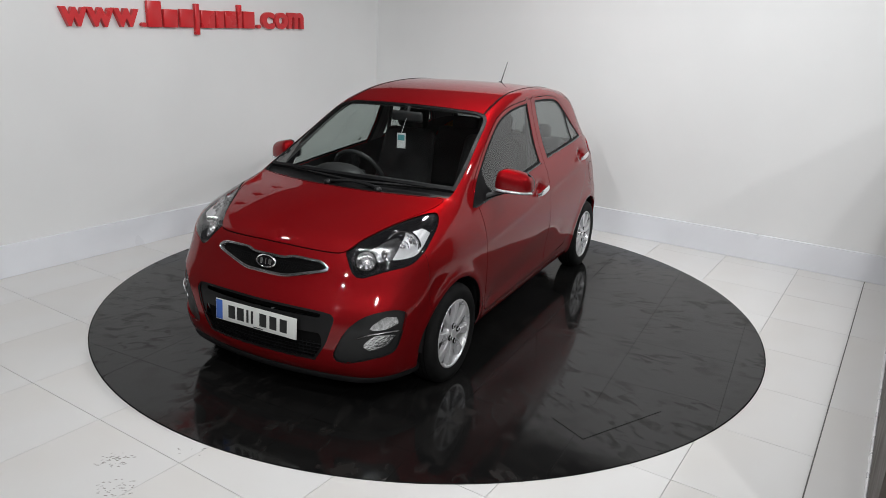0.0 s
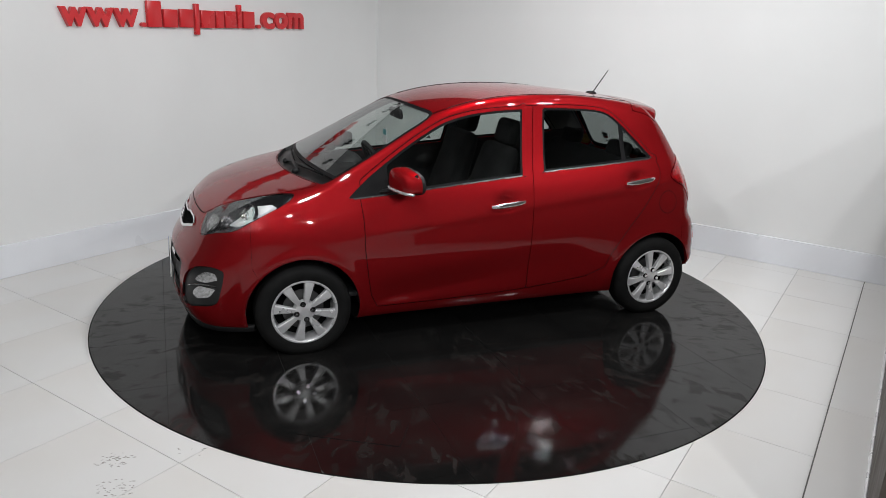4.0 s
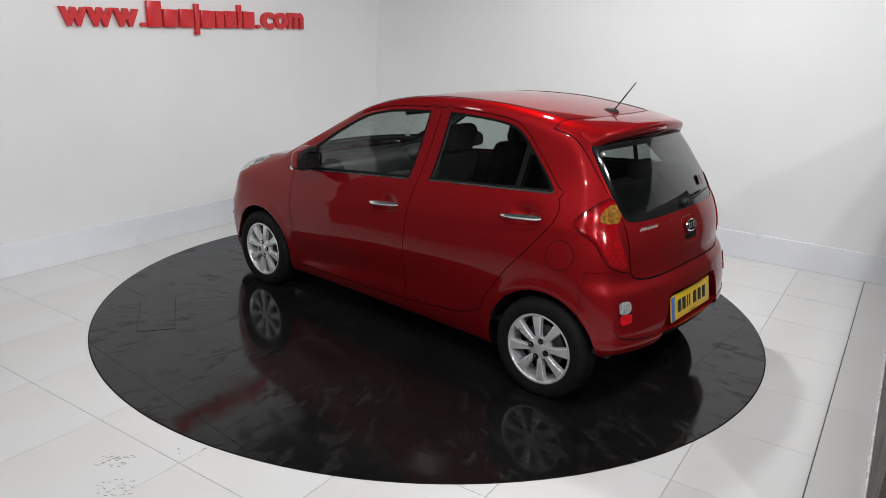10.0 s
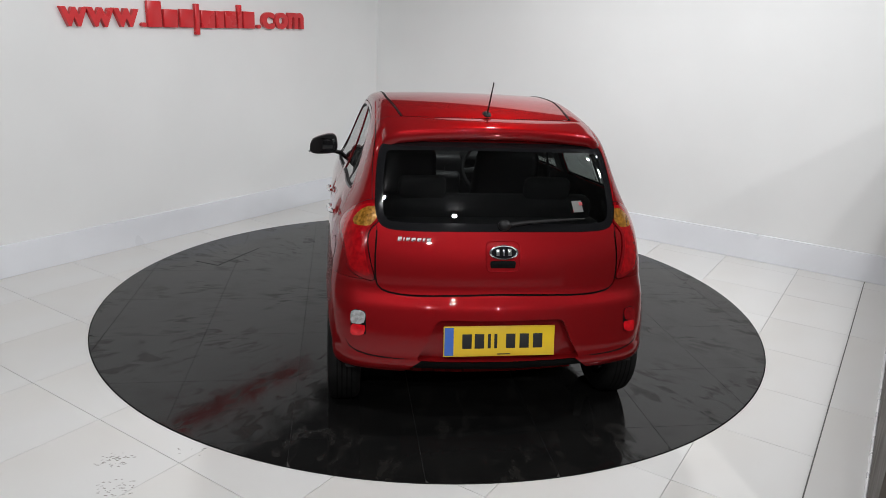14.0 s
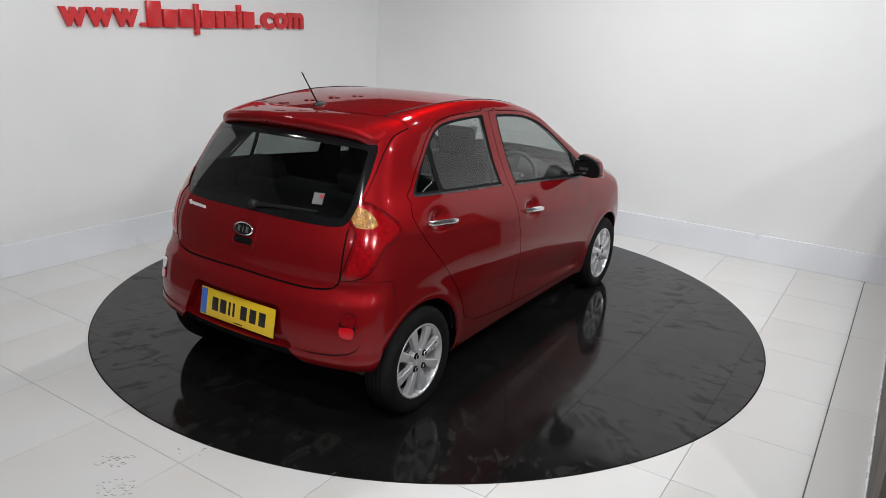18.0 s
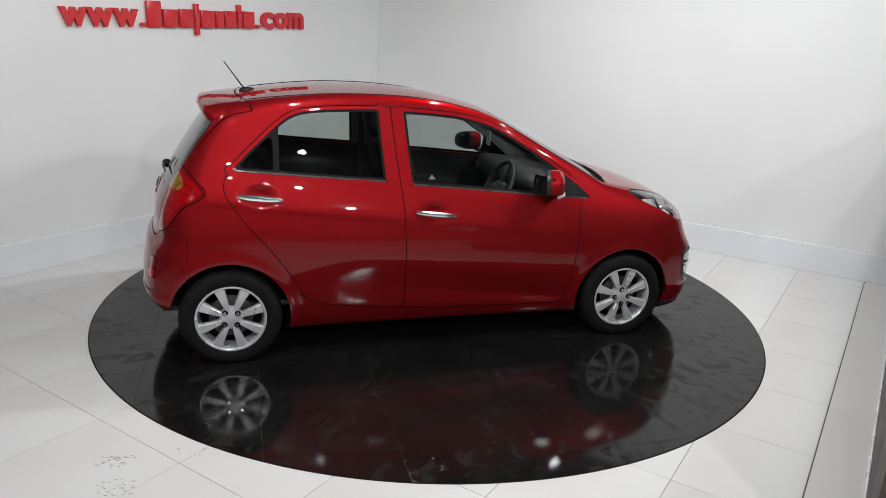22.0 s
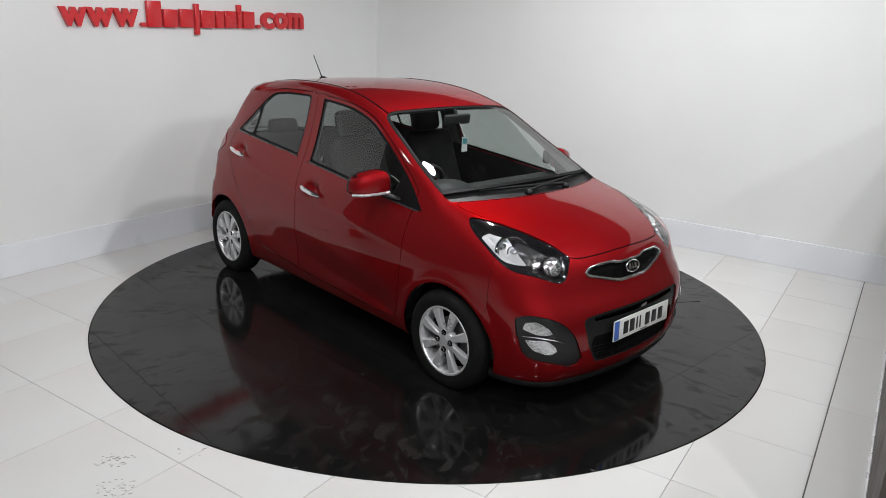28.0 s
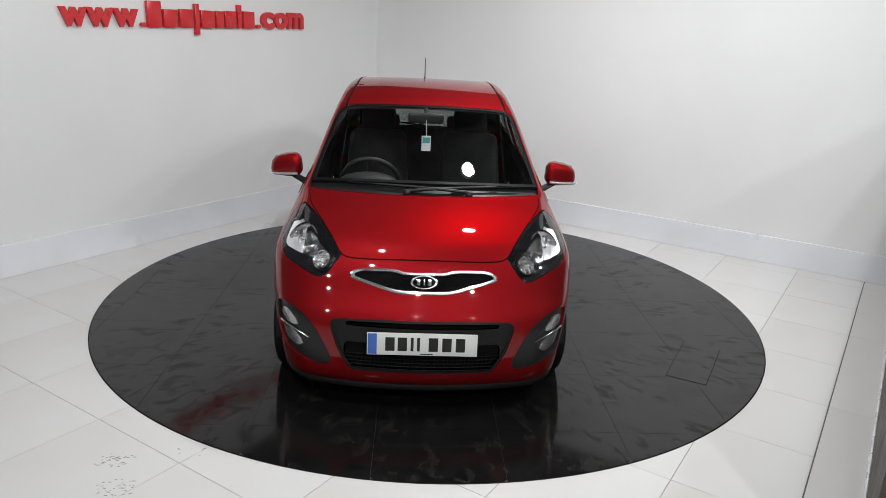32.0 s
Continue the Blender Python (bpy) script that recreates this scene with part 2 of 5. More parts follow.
def tube(points, radius, bm=None, sides=8, flat=1.0):
    """A rod along points, with radius or one radius a point; flat squashes it in height."""
    own = bmesh.new()
    pts = [Vector(q) for q in points]
    radii = [float(r) for r in radius] if isinstance(radius, (list, tuple)) else [radius] * len(pts)
    rings = []
    for k, q in enumerate(pts):
        way = (pts[min(k + 1, len(pts) - 1)] - pts[max(k - 1, 0)]).normalized()
        a = way.cross(Vector((0, 0, 1)) if abs(way.z) < 0.9 else Vector((0, 1, 0))).normalized()
        b = way.cross(a)
        rings.append([own.verts.new(q + radii[k] * (a * math.cos(s * math.tau / sides) + flat * b * math.sin(s * math.tau / sides))) for s in range(sides)])
    for a, b in zip(rings, rings[1:]):
        for s in range(sides):
            own.faces.new((a[s], a[(s + 1) % sides], b[(s + 1) % sides], b[s]))
    own.faces.new(rings[0])
    own.faces.new(rings[-1][::-1])
    return joined(bm, own)


def prism(outline, depth, m, bm=None, bevel=0.0):
    """A flat outline (x, y) raised by depth along z, then moved by m."""
    own = bmesh.new()
    face = own.faces.new([own.verts.new((x, y, 0)) for x, y in outline])
    top = bmesh.ops.extrude_face_region(own, geom=[face])["geom"]
    bmesh.ops.translate(own, verts=[v for v in top if isinstance(v, bmesh.types.BMVert)], vec=(0, 0, depth))
    if bevel:
        bmesh.ops.bevel(own, geom=own.edges[:], offset=bevel, segments=2, profile=0.5, affect="EDGES")
    own.transform(m)
    return joined(bm, own)


def axes(at, x, z):
    """A pose at a place with its local x and z along the ways given."""
    z = Vector(z).normalized()
    x = Vector(x)
    x = (x - z * x.dot(z)).normalized()
    m = Matrix((x, z.cross(x), z)).transposed().to_4x4()
    m.translation = at
    return m


def moved(bm, m):
    bm.transform(m)
    return bm


# ---- the room ----
LEFT, BACK, STRIP, EDGE, REAR = 2.574, 2.5824, -2.576, -2.801, -7.2
FLOOR_Z = -0.0025
WALL_Z = 2.50


def block(name, a0, a1, v0, v1, z0, z1, mat, label="", kind="structure", bevel=0.0):
    own = solid((v1 - v0, a1 - a0, z1 - z0), ((v0 + v1) / 2, (a0 + a1) / 2, (z0 + z1) / 2), bevel)
    own.transform(Matrix.Rotation(GRID, 4, "Z"))
    return tagged(part(name, own, mat, None, smooth=False), label, kind=kind)


floor = block("floor", -6.5, LEFT, REAR, BACK, -0.12, FLOOR_Z - 0.004, GROUT, "white gloss tiled showroom floor with thin grey joints")
block("wall_left", LEFT, LEFT + 0.2, -2.1, BACK + 0.2, -0.12, WALL_Z, WHITE_WALL, "plain matt white showroom wall")
# unseen wall, added to end the white that the car's side reflects
block("wall_beyond", LEFT, LEFT + 0.2, REAR, -2.1, -0.12, CEILING_Z, UNSEEN_DARK, "unseen dark grey wall, added to darken the car's reflections")
block("wall_back", -6.5, LEFT, BACK, BACK + 0.2, -0.12, WALL_Z, WHITE_WALL, "plain matt white showroom wall")
block("bulkhead_left", LEFT, LEFT + 0.2, -2.1, BACK + 0.2, WALL_Z, CEILING_Z, DARK_UPPER, "dark grey band above the white wall")
block("bulkhead_back", -6.5, LEFT, BACK, BACK + 0.2, WALL_Z, CEILING_Z, DARK_UPPER, "dark grey band above the white wall")
# unseen wall behind the camera, added and kept dark for the reflections
block("wall_rear", -6.5, LEFT + 0.2, REAR - 0.2, REAR, -0.12, CEILING_Z, UNSEEN_DARK, "unseen dark grey wall, added to darken the car's reflections")
# added unseen wall that brightens what the car's right side reflects
block("wall_side", -6.7, -6.5, REAR - 0.2, BACK + 0.2, -0.12, CEILING_Z, UNSEEN_PALE, "unseen pale grey wall, added to lighten the car's right side")
block("ceiling", -6.7, LEFT + 0.2, REAR - 0.2, BACK + 0.2, CEILING_Z, CEILING_Z + 0.15, CEILING, "dim grey ceiling")
block("baseboard_left", LEFT - 0.022, LEFT, -2.1, BACK - 0.022, FLOOR_Z, 0.236, SKIRT, "tall white gloss skirting", bevel=0.004)
block("baseboard_back", EDGE, LEFT, BACK - 0.022, BACK, FLOOR_Z, 0.236, SKIRT, "tall white gloss skirting", bevel=0.004)
partition = block("partition", EDGE - 0.10, EDGE, -1.5, BACK - 0.004, FLOOR_Z, 1.55, DARK_WALL, "tall dark brown panelled partition beside the turntable", "", 0.004)
tagged(partition, category="partition")
rail = part("metal_trim", tube([spot(EDGE + 0.004, v, 0.0) for v in (-1.5, BACK - 0.03)], 0.010), ALLOY, partition, "thin metal edge strip")

# floor tiles, each a slab with a fine joint round it
A0, V0, STEP, JOINT = -0.3013, -2.359, 0.5915, 0.0026
slabs = {}


def floor_tile(a0, a1, v0, v1):
    wide = 0.010 if a0 == STRIP else JOINT
    a0, a1, v0, v1 = a0 + wide / 2, a1 - JOINT / 2, v0 + JOINT / 2, v1 - JOINT / 2
    key = (round(a1 - a0, 3), round(v1 - v0, 3))
    if key not in slabs:
        own = solid((v1 - v0, a1 - a0, 0.010), (0, 0, -0.005), 0.0007, segments=1)
        me = bpy.data.meshes.new("tile")
        own.to_mesh(me)
        own.free()
        me.materials.append(TILE)
        slabs[key] = me
    ob = new("tile", slabs[key])
    ob.parent = floor
    ob.matrix_local = Matrix.Translation(spot((a0 + a1) / 2, (v0 + v1) / 2, FLOOR_Z)) @ Matrix.Rotation(GRID, 4, "Z")


columns = [A0 + STEP * k for k in range(-3, 5)] + [LEFT]
columns = [-6.5 + 0.1] + [EDGE - 0.10 - STEP * k for k in range(5, -1, -1)] + [STRIP] + columns
for a0, a1 in zip(columns, columns[1:]):
    rows = [V0 + STEP * k for k in range(-8, 9)] + [BACK]
    if a1 <= STRIP + 0.001:
        rows = rows[::2] + [BACK]
    for v0, v1 in zip(rows, rows[1:]):
        if v1 - v0 > 0.05:
            floor_tile(a0, a1, v0, v1)

# scuffs left by shoes and tyres on the floor
random.seed(4)
own = bmesh.new()
for cx, cy, n in ((-1.33, -2.13, 46), (-1.23, -2.32, 40), (-1.01, -2.03, 7), (-2.50, 0.98, 10)):
    for _ in range(n):
        r, a = 0.07 * math.sqrt(random.random()), random.random() * math.tau
        w, h = random.uniform(0.003, 0.014), random.uniform(0.002, 0.005)
        own = solid((w, h, 0.0006), (cx + r * math.cos(a) * 1.3, cy + r * math.sin(a) * 0.8, FLOOR_Z + 0.0004), 0, (0, 0, random.uniform(-30, 30)), bm=own)
tagged(part("scuff_mark", own, SMEAR, smooth=False), "grey scuff specks on the white floor tiles", "scuff", kind="stuff")

# ---- raised letters on the left wall ----
sign = tagged(new("wall_sign"), "raised red plastic letters fixed to the white wall", "sign")


def letter(char, v0, v1, z0, z1):
    """A letter of the built-in font, fitted to its box on the wall."""
    data = bpy.data.curves.new("letter", "FONT")
    data.body, data.extrude, data.offset, data.bevel_depth = char, 0.02, 0.035, 0.0
    ob = bpy.data.objects.new("letter", data)
    scene.collection.objects.link(ob)
    me = bpy.data.meshes.new_from_object(ob.evaluated_get(bpy.context.evaluated_depsgraph_get()))
    bpy.data.objects.remove(ob)
    co = np.array([v.co for v in me.vertices])
    lo, hi = co.min(0), co.max(0)
    for v in me.vertices:
        q = [(v.co[k] - lo[k]) / max(hi[k] - lo[k], 1e-9) for k in range(3)]
        v.co = spot(LEFT - 0.006 - 0.034 * q[2], v0 + (v1 - v0) * q[0], z0 + (z1 - z0) * q[1])
    me.flip_normals()
    me.materials.append(SIGN_RED)
    ob = new("letter", me)
    ob.parent = sign


def name_bar(v0, v1, z0, z1):
    """A plain bar in place of a letter of the name."""
    own = solid((v1 - v0, 0.034, z1 - z0), ((v0 + v1) / 2, LEFT - 0.023, (z0 + z1) / 2), 0.005)
    own.transform(Matrix.Rotation(GRID, 4, "Z"))
    part("letter_bar", own, SIGN_RED, sign)


for char, v0, v1, z0, z1 in (("w", -1.0647, -0.8595, 1.7428, 1.8786), ("w", -0.8664, -0.6473, 1.7447, 1.8835), ("w", -0.6543, -0.4381, 1.7497, 1.8865), (".", -0.4183, -0.3717, 1.7537, 1.7884),
                             (".", 0.7733, 0.8179, 1.7715, 1.8062), ("c", 0.8337, 0.9884, 1.7715, 1.9192), ("o", 0.9963, 1.1599, 1.7755, 1.9222), ("m", 1.1668, 1.3730, 1.7804, 1.9291)):
    letter(char, v0, v1, z0, z1)
for v0, v1, z0, z1 in ((-0.3598, -0.2329, 1.7546, 1.9539), (-0.2131, -0.0793, 1.7566, 1.8974), (-0.0565, 0.0724, 1.7606, 1.9053), (0.0922, 0.1358, 1.7041, 1.9539), (0.1537, 0.2925, 1.7616, 1.9043),
                       (0.3103, 0.3916, 1.7646, 1.9053), (0.4094, 0.5304, 1.7675, 1.9103), (0.5502, 0.5938, 1.7675, 1.9678), (0.6146, 0.7435, 1.7685, 1.9152)):
    name_bar(v0, v1, z0, z1)

# ---- ceiling lamps and the track over the letters ----
# the added corner fill gets a fixture like the others
for (x, y), size, power, target in LAMPS:
    lamp = tagged(new("ceiling_light"), "round white ceiling lamp, lit", "ceiling light", "ceiling lights")
    lamp.location = (x, y, CEILING_Z)
    part("lamp_ring", lathe([(size * 0.62, 0), (size * 0.62, -0.045), (size * 0.58, -0.055), (size * 0.50, -0.05), (size * 0.50, 0)], 40), SKIRT, lamp)
    part("diffuser", disc(size * 0.49, 0.02, pose(0, 0, -0.035), 40), GLOW, lamp, "glowing diffuser")

fitting = tagged(new("wall_fitting"), "small dark fitting on the white wall above the letters", "wall fitting", "fittings above the letters")
fitting.matrix_world = Matrix.Translation(spot(LEFT, -0.85, 2.30)) @ Matrix.Rotation(GRID, 4, "Z")
part("fitting_plate", solid((0.06, 0.012, 0.10), (0, -0.006, 0), 0.003), BLACK_PLASTIC, fitting)
part("fitting_arm", tube([(0, -0.01, 0.02), (0, -0.07, 0.03), (0, -0.10, 0.01)], 0.009), BLACK_PLASTIC, fitting)
part("fitting_head", disc(0.028, 0.07, pose(0, -0.11, -0.01), 20), BLACK_PLASTIC, fitting)
for k in range(1, 8):
    copy_thing(fitting, Matrix.Translation(spot(LEFT, -0.85 + 0.42 * k, 2.30)) @ Matrix.Rotation(GRID, 4, "Z"))

# ---- turntable, paved with black gloss tiles ----
table = tagged(new("turntable"), "round black gloss-tiled turntable set in the floor", "turntable")
table.location = (*TABLE_CENTRE, 0)
ring = [(TABLE_RADIUS, FLOOR_Z), (TABLE_RADIUS, -0.003), (TABLE_RADIUS - 0.003, -0.0006), (TABLE_RADIUS - 0.006, -0.0004), (TABLE_RADIUS - 0.006, -0.0024), (0.0, -0.0024), (0.0, FLOOR_Z), (TABLE_RADIUS, FLOOR_Z)]
part("base_disc", lathe(ring[4:], 160), TABLE_JOINT, table, "dusty black bed of the tiles")
part("rim", lathe(ring[:5], 160), GAP, table, "thin black rim")


def clipped(x0, x1, y0, y1, r):
    """A tile's outline, cut to the round table."""
    n = 14
    pts = [(x0 + (x1 - x0) * k / n, y0) for k in range(n)] + [(x1, y0 + (y1 - y0) * k / n) for k in range(n)]
    pts += [(x1 - (x1 - x0) * k / n, y1) for k in range(n)] + [(x0, y1 - (y1 - y0) * k / n) for k in range(n)]
    if all(math.hypot(*q) < r for q in pts):
        return [(x0, y0), (x1, y0), (x1, y1), (x0, y1)]
    if not any(math.hypot(*q) < r for q in pts):
        return None
    out = []
    for q in pts:
        x, y = q
        if math.hypot(x, y) >= r:
            # slide along the tile towards the middle until the rim is met
            cx, cy = min(max(0, x0), x1), min(max(0, y0), y1)
            lo, hi = 0.0, 1.0
            for _ in range(25):
                m = (lo + hi) / 2
                if math.hypot(x + (cx - x) * m, y + (cy - y) * m) < r:
                    hi = m
                else:
                    lo = m
            x, y = x + (cx - x) * hi, y + (cy - y) * hi
        if not out or math.hypot(x - out[-1][0], y - out[-1][1]) > 1e-4:
            out.append((x, y))
    return out


for i in range(-4, 5):
    for j in range(-5, 5):
        x0, y0 = -0.02 + 0.604 * i, 0.29 + 0.587 * j
        o = clipped(x0 + 0.0009, x0 + 0.604 - 0.0009, y0 + 0.0009, y0 + 0.587 - 0.0009, TABLE_RADIUS - 0.007)
        if o and len(o) > 3:
            part("tile", prism(o, 0.0022, pose(0, 0, -0.0022)), TABLE, table, smooth=False)
hm = axes((0.99, 1.553, 0.0), (-0.866, 0.5, 0), (0, 0, 1))
hatch_lid = part("access_hatch", moved(solid((0.545, 0.222, 0.0016), (0, 0, 0.0006), 0.0005, segments=1), hm), GAP, table, "thin black access hatch")
part("hatch_plate", moved(solid((0.5415, 0.2185, 0.0018), (0, 0, 0.0012), 0.0005, segments=1), hm), TABLE, hatch_lid)


# ---- the turn ----
def heading(t):
    return Matrix.Rotation(radians(TURN_START + TURN_RATE * t), 4, "Z")


def motions():
    steps = [k * 0.5 for k in range(65)]
    walk(car, [(t, heading(t) @ Matrix.Translation(CAR_OFFSET) @ Matrix.Rotation(radians(0.20), 4, "Y")) for t in steps])
    walk(table, [(t, Matrix.Translation((*TABLE_CENTRE, 0)) @ heading(t)) for t in steps])


# ---- the car's outer skin: one smooth surface from its side, plan and end outlines ----
def spline_basis(xs, q):
    """Natural cubic spline weights of the knots xs at the places q, straight beyond the ends."""
    xs = np.asarray(xs, float)
    n = len(xs)
    h = np.diff(xs)
    A = np.eye(n)
    B = np.zeros((n, n))
    for i in range(1, n - 1):
        A[i, i - 1:i + 2] = h[i - 1], 2 * (h[i - 1] + h[i]), h[i]
        B[i, i - 1] += 6 / h[i - 1]
        B[i, i] -= 6 / h[i - 1] + 6 / h[i]
        B[i, i + 1] += 6 / h[i]
    second = np.linalg.solve(A, B)
    q = np.clip(np.asarray(q, float), xs[0] - 0.4, xs[-1] + 0.4)
    i = np.clip(np.searchsorted(xs, q) - 1, 0, n - 2)
    a, b, d = xs[i + 1] - q, q - xs[i], h[i]
    out = np.zeros((len(q), n))
    r = np.arange(len(q))
    out[r, i] += a / d
    out[r, i + 1] += b / d
    inside = ((a >= 0) & (b >= 0))[:, None]
    bend = ((a ** 3 / d - a * d) / 6)[:, None] * second[i] + ((b ** 3 / d - b * d) / 6)[:, None] * second[i + 1]
    return out + np.where(inside, bend, 0)


def smooth_max(a, b, r):
    h = np.maximum(r - np.abs(a - b), 0) / r
    return np.maximum(a, b) + h * h * r * 0.25


def bump(v, w):
    return np.exp(-(v / w) ** 2)


# half-width at stations along the car (columns, rear to front) and heights (rows)
SIDE_X = (-1.75, -1.45, -1.15, -0.7, -0.25, 0.3, 0.8, 1.2, 1.5, 1.75, 1.95)
SIDE_Z = (0.12, 0.2, 0.35, 0.5, 0.62, 0.75, 0.86, 0.95, 1.03, 1.12, 1.26, 1.4, 1.5)
SIDE_LOW = (
    (0.66, 0.69, 0.70, 0.69, 0.69, 0.69, 0.69, 0.70, 0.69, 0.64, 0.56),
    (0.70, 0.73, 0.745, 0.738, 0.735, 0.735, 0.74, 0.742, 0.715, 0.645, 0.56),
    (0.72, 0.76, 0.775, 0.775, 0.775, 0.775, 0.775, 0.770, 0.738, 0.668, 0.58),
    (0.725, 0.770, 0.787, 0.791, 0.792, 0.793, 0.790, 0.784, 0.756, 0.680, 0.59),
    (0.715, 0.766, 0.788, 0.795, 0.797, 0.797, 0.793, 0.788, 0.761, 0.692, 0.60),
    (0.690, 0.748, 0.780, 0.787, 0.788, 0.788, 0.782, 0.775, 0.750, 0.682, 0.590),
    (0.655, 0.722, 0.760, 0.768, 0.766, 0.764, 0.754, 0.734, 0.704, 0.638, 0.545),
)
SIDE_HIGH = (
    (0.620, 0.693, 0.735, 0.742, 0.736, 0.732, 0.716, 0.680, 0.645, 0.58, 0.5),
    (0.590, 0.657, 0.703, 0.706, 0.697, 0.692, 0.674, 0.640, 0.60, 0.54, 0.46),
    (0.550, 0.612, 0.655, 0.660, 0.656, 0.652, 0.638, 0.605, 0.56, 0.50, 0.42),
    (0.500, 0.562, 0.600, 0.606, 0.606, 0.604, 0.592, 0.56, 0.51, 0.45, 0.37),
    (0.44, 0.508, 0.550, 0.561, 0.564, 0.560, 0.540, 0.50, 0.45, 0.39, 0.31),
    (0.38, 0.465, 0.518, 0.534, 0.540, 0.534, 0.500, 0.45, 0.40, 0.34, 0.26),
)
SIDE_Y = SIDE_LOW + SIDE_HIGH
TOP_X = (-1.8, -1.5, -1.3, -1.1, -0.9, -0.7, -0.5, -0.3, -0.1, 0.1, 0.25, 0.4, 0.66, 0.9, 1.06, 1.14, 1.2, 1.3, 1.45, 1.6, 1.7, 1.78, 1.86, 2.0)
TOP_Z = (1.20, 1.335, 1.400, 1.442, 1.467, 1.483, 1.489, 1.487, 1.476, 1.452, 1.422, 1.378, 1.250, 1.125, 1.042, 1.004, 0.988, 0.968, 0.930, 0.876, 0.826, 0.772, 0.70, 0.54)
NOSE_Z = (0.1, 0.16, 0.22, 0.3, 0.4, 0.5, 0.56, 0.62, 0.68, 0.74, 0.8, 0.9, 1.1)
NOSE_X = (1.76, 1.815, 1.862, 1.884, 1.890, 1.884, 1.862, 1.826, 1.800, 1.785, 1.768, 1.72, 1.58)
TAIL_Z = (0.1, 0.2, 0.26, 0.30, 0.335, 0.36, 0.40, 0.45, 0.55, 0.62, 0.65, 0.69, 0.75, 0.85, 0.95, 1.05, 1.2, 1.33, 1.45)
TAIL_X = (-1.26, -1.40, -1.51, -1.605, -1.672, -1.694, -1.701, -1.702, -1.690, -1.674, -1.663, -1.635, -1.621, -1.606, -1.568, -1.515, -1.420, -1.330, -1.25)
WHEELS = (1.1925, -1.1925)
AXLE_Z = 0.277
HANDLES = ((-0.055, 0.852), (-1.02, 0.956))


def skin(P):
    """Below zero inside the car's outer skin, above zero outside it; about a distance in metres. The car faces +x."""
    x, y, z = P[:, 0], np.abs(P[:, 1]), P[:, 2]
    bx = spline_basis(SIDE_X, x)
    bz = spline_basis(SIDE_Z, z)
    wide = np.einsum("nj,ij,ni->n", bx, np.array(SIDE_Y), bz)
    for wx in WHEELS:
        r = np.hypot(x - wx, z - AXLE_Z)
        wide = wide + 0.007 * bump(r - 0.335, 0.035) * (z > 0)
    # hollow along the foot of the doors, and the soft crease through the handles
    along = np.clip((0.84 - x) / 0.20, 0, 1) * np.clip((x + 0.90) / 0.45, 0, 1)
    along = along * along * (3 - 2 * along)
    valley = 0.430 - 0.125 * (x + 0.24)
    ridge = 0.262 + 0.03 * np.clip(0.5 - x, 0, 1) + 0.06 * np.clip((-0.45 - x) / 0.4, 0, 1) ** 2
    cove = np.clip(np.minimum((z - ridge) / np.maximum(valley - ridge, 0.02), (valley + 0.17 - z) / 0.17), 0, 1)
    cove = cove * cove * (3 - 2 * cove)
    wide = wide - (0.0135 - 0.0085 * np.clip((0.1 - x) / 0.8, 0, 1)) * cove * along
    # fold along the foot of the rear bumper
    fold = np.clip((0.435 - z) / 0.05, 0, 1)
    fold = fold * fold * (3 - 2 * fold)
    wide = wide - 0.30 * np.clip(0.345 - z, 0, 0.2) * np.clip((-1.44 - x) / 0.1, 0, 1)
    wide = wide + 0.006 * fold * np.clip((-1.42 - x) / 0.08, 0, 1)
    crease = 0.80 - 0.105 * x
    wide = wide + 0.005 * np.where(z > crease, bump(z - crease, 0.06), bump(z - crease, 0.028)) * np.clip((1.0 - x) / 0.4, 0, 1) * np.clip((x + 1.5) / 0.3, 0, 1)
    for hx, hz in HANDLES:
        wide = wide - 0.030 * np.exp(-((x - hx) / 0.058) ** 2 - ((z - hz) / 0.040) ** 2)
    side = (y - wide) * 0.95
    bow = np.where(x > -0.4, 0.20, 0.0) * np.clip((x + 0.4) / 0.6, 0, 1) * np.clip((2.1 - x) / 0.9, 0, 1)
    crown = np.interp(x, (-1.6, -1.2, -0.6, 0.1, 0.5, 1.1, 1.3, 1.6, 1.8), (0.20, 0.09, 0.042, 0.04, 0.05, 0.04, 0.05, 0.08, 0.2))
    top = np.einsum("nj,j->n", spline_basis(TOP_X, x + bow * y * y), np.array(TOP_Z)) - crown * y * y
    top = (z - top) * np.interp(x, (-1.4, -0.2, 0.4, 0.5, 1.1, 1.25, 1.6, 1.8), (0.95, 1, 0.93, 0.88, 0.88, 0.97, 0.92, 0.75))
    nose = np.einsum("nj,j->n", spline_basis(NOSE_Z, z), np.array(NOSE_X)) - 0.26 * y * y - 0.9 * y ** 8
    front = (x - nose) * 0.93
    tail = np.einsum("nj,j->n", spline_basis(TAIL_Z, z), np.array(TAIL_X)) + 0.20 * y * y + 0.5 * y ** 8
    tail = tail - 0.008 * fold
    back = (tail - x) * 0.93
    f = smooth_max(side, top, np.interp(x, (-1.2, -0.6, 0.2, 1.0, 1.3, 1.7), (0.09, 0.06, 0.05, 0.04, 0.09, 0.12)))
    f = smooth_max(f, front, 0.10)
    f = smooth_max(f, back, 0.09)
    return smooth_max(f, 0.175 - z, 0.04)


def skin_normal(P):
    e = 0.004
    g = np.stack([skin(P + np.eye(3)[k] * e) - skin(P - np.eye(3)[k] * e) for k in range(3)], 1)
    return g / np.linalg.norm(g, axis=1)[:, None]


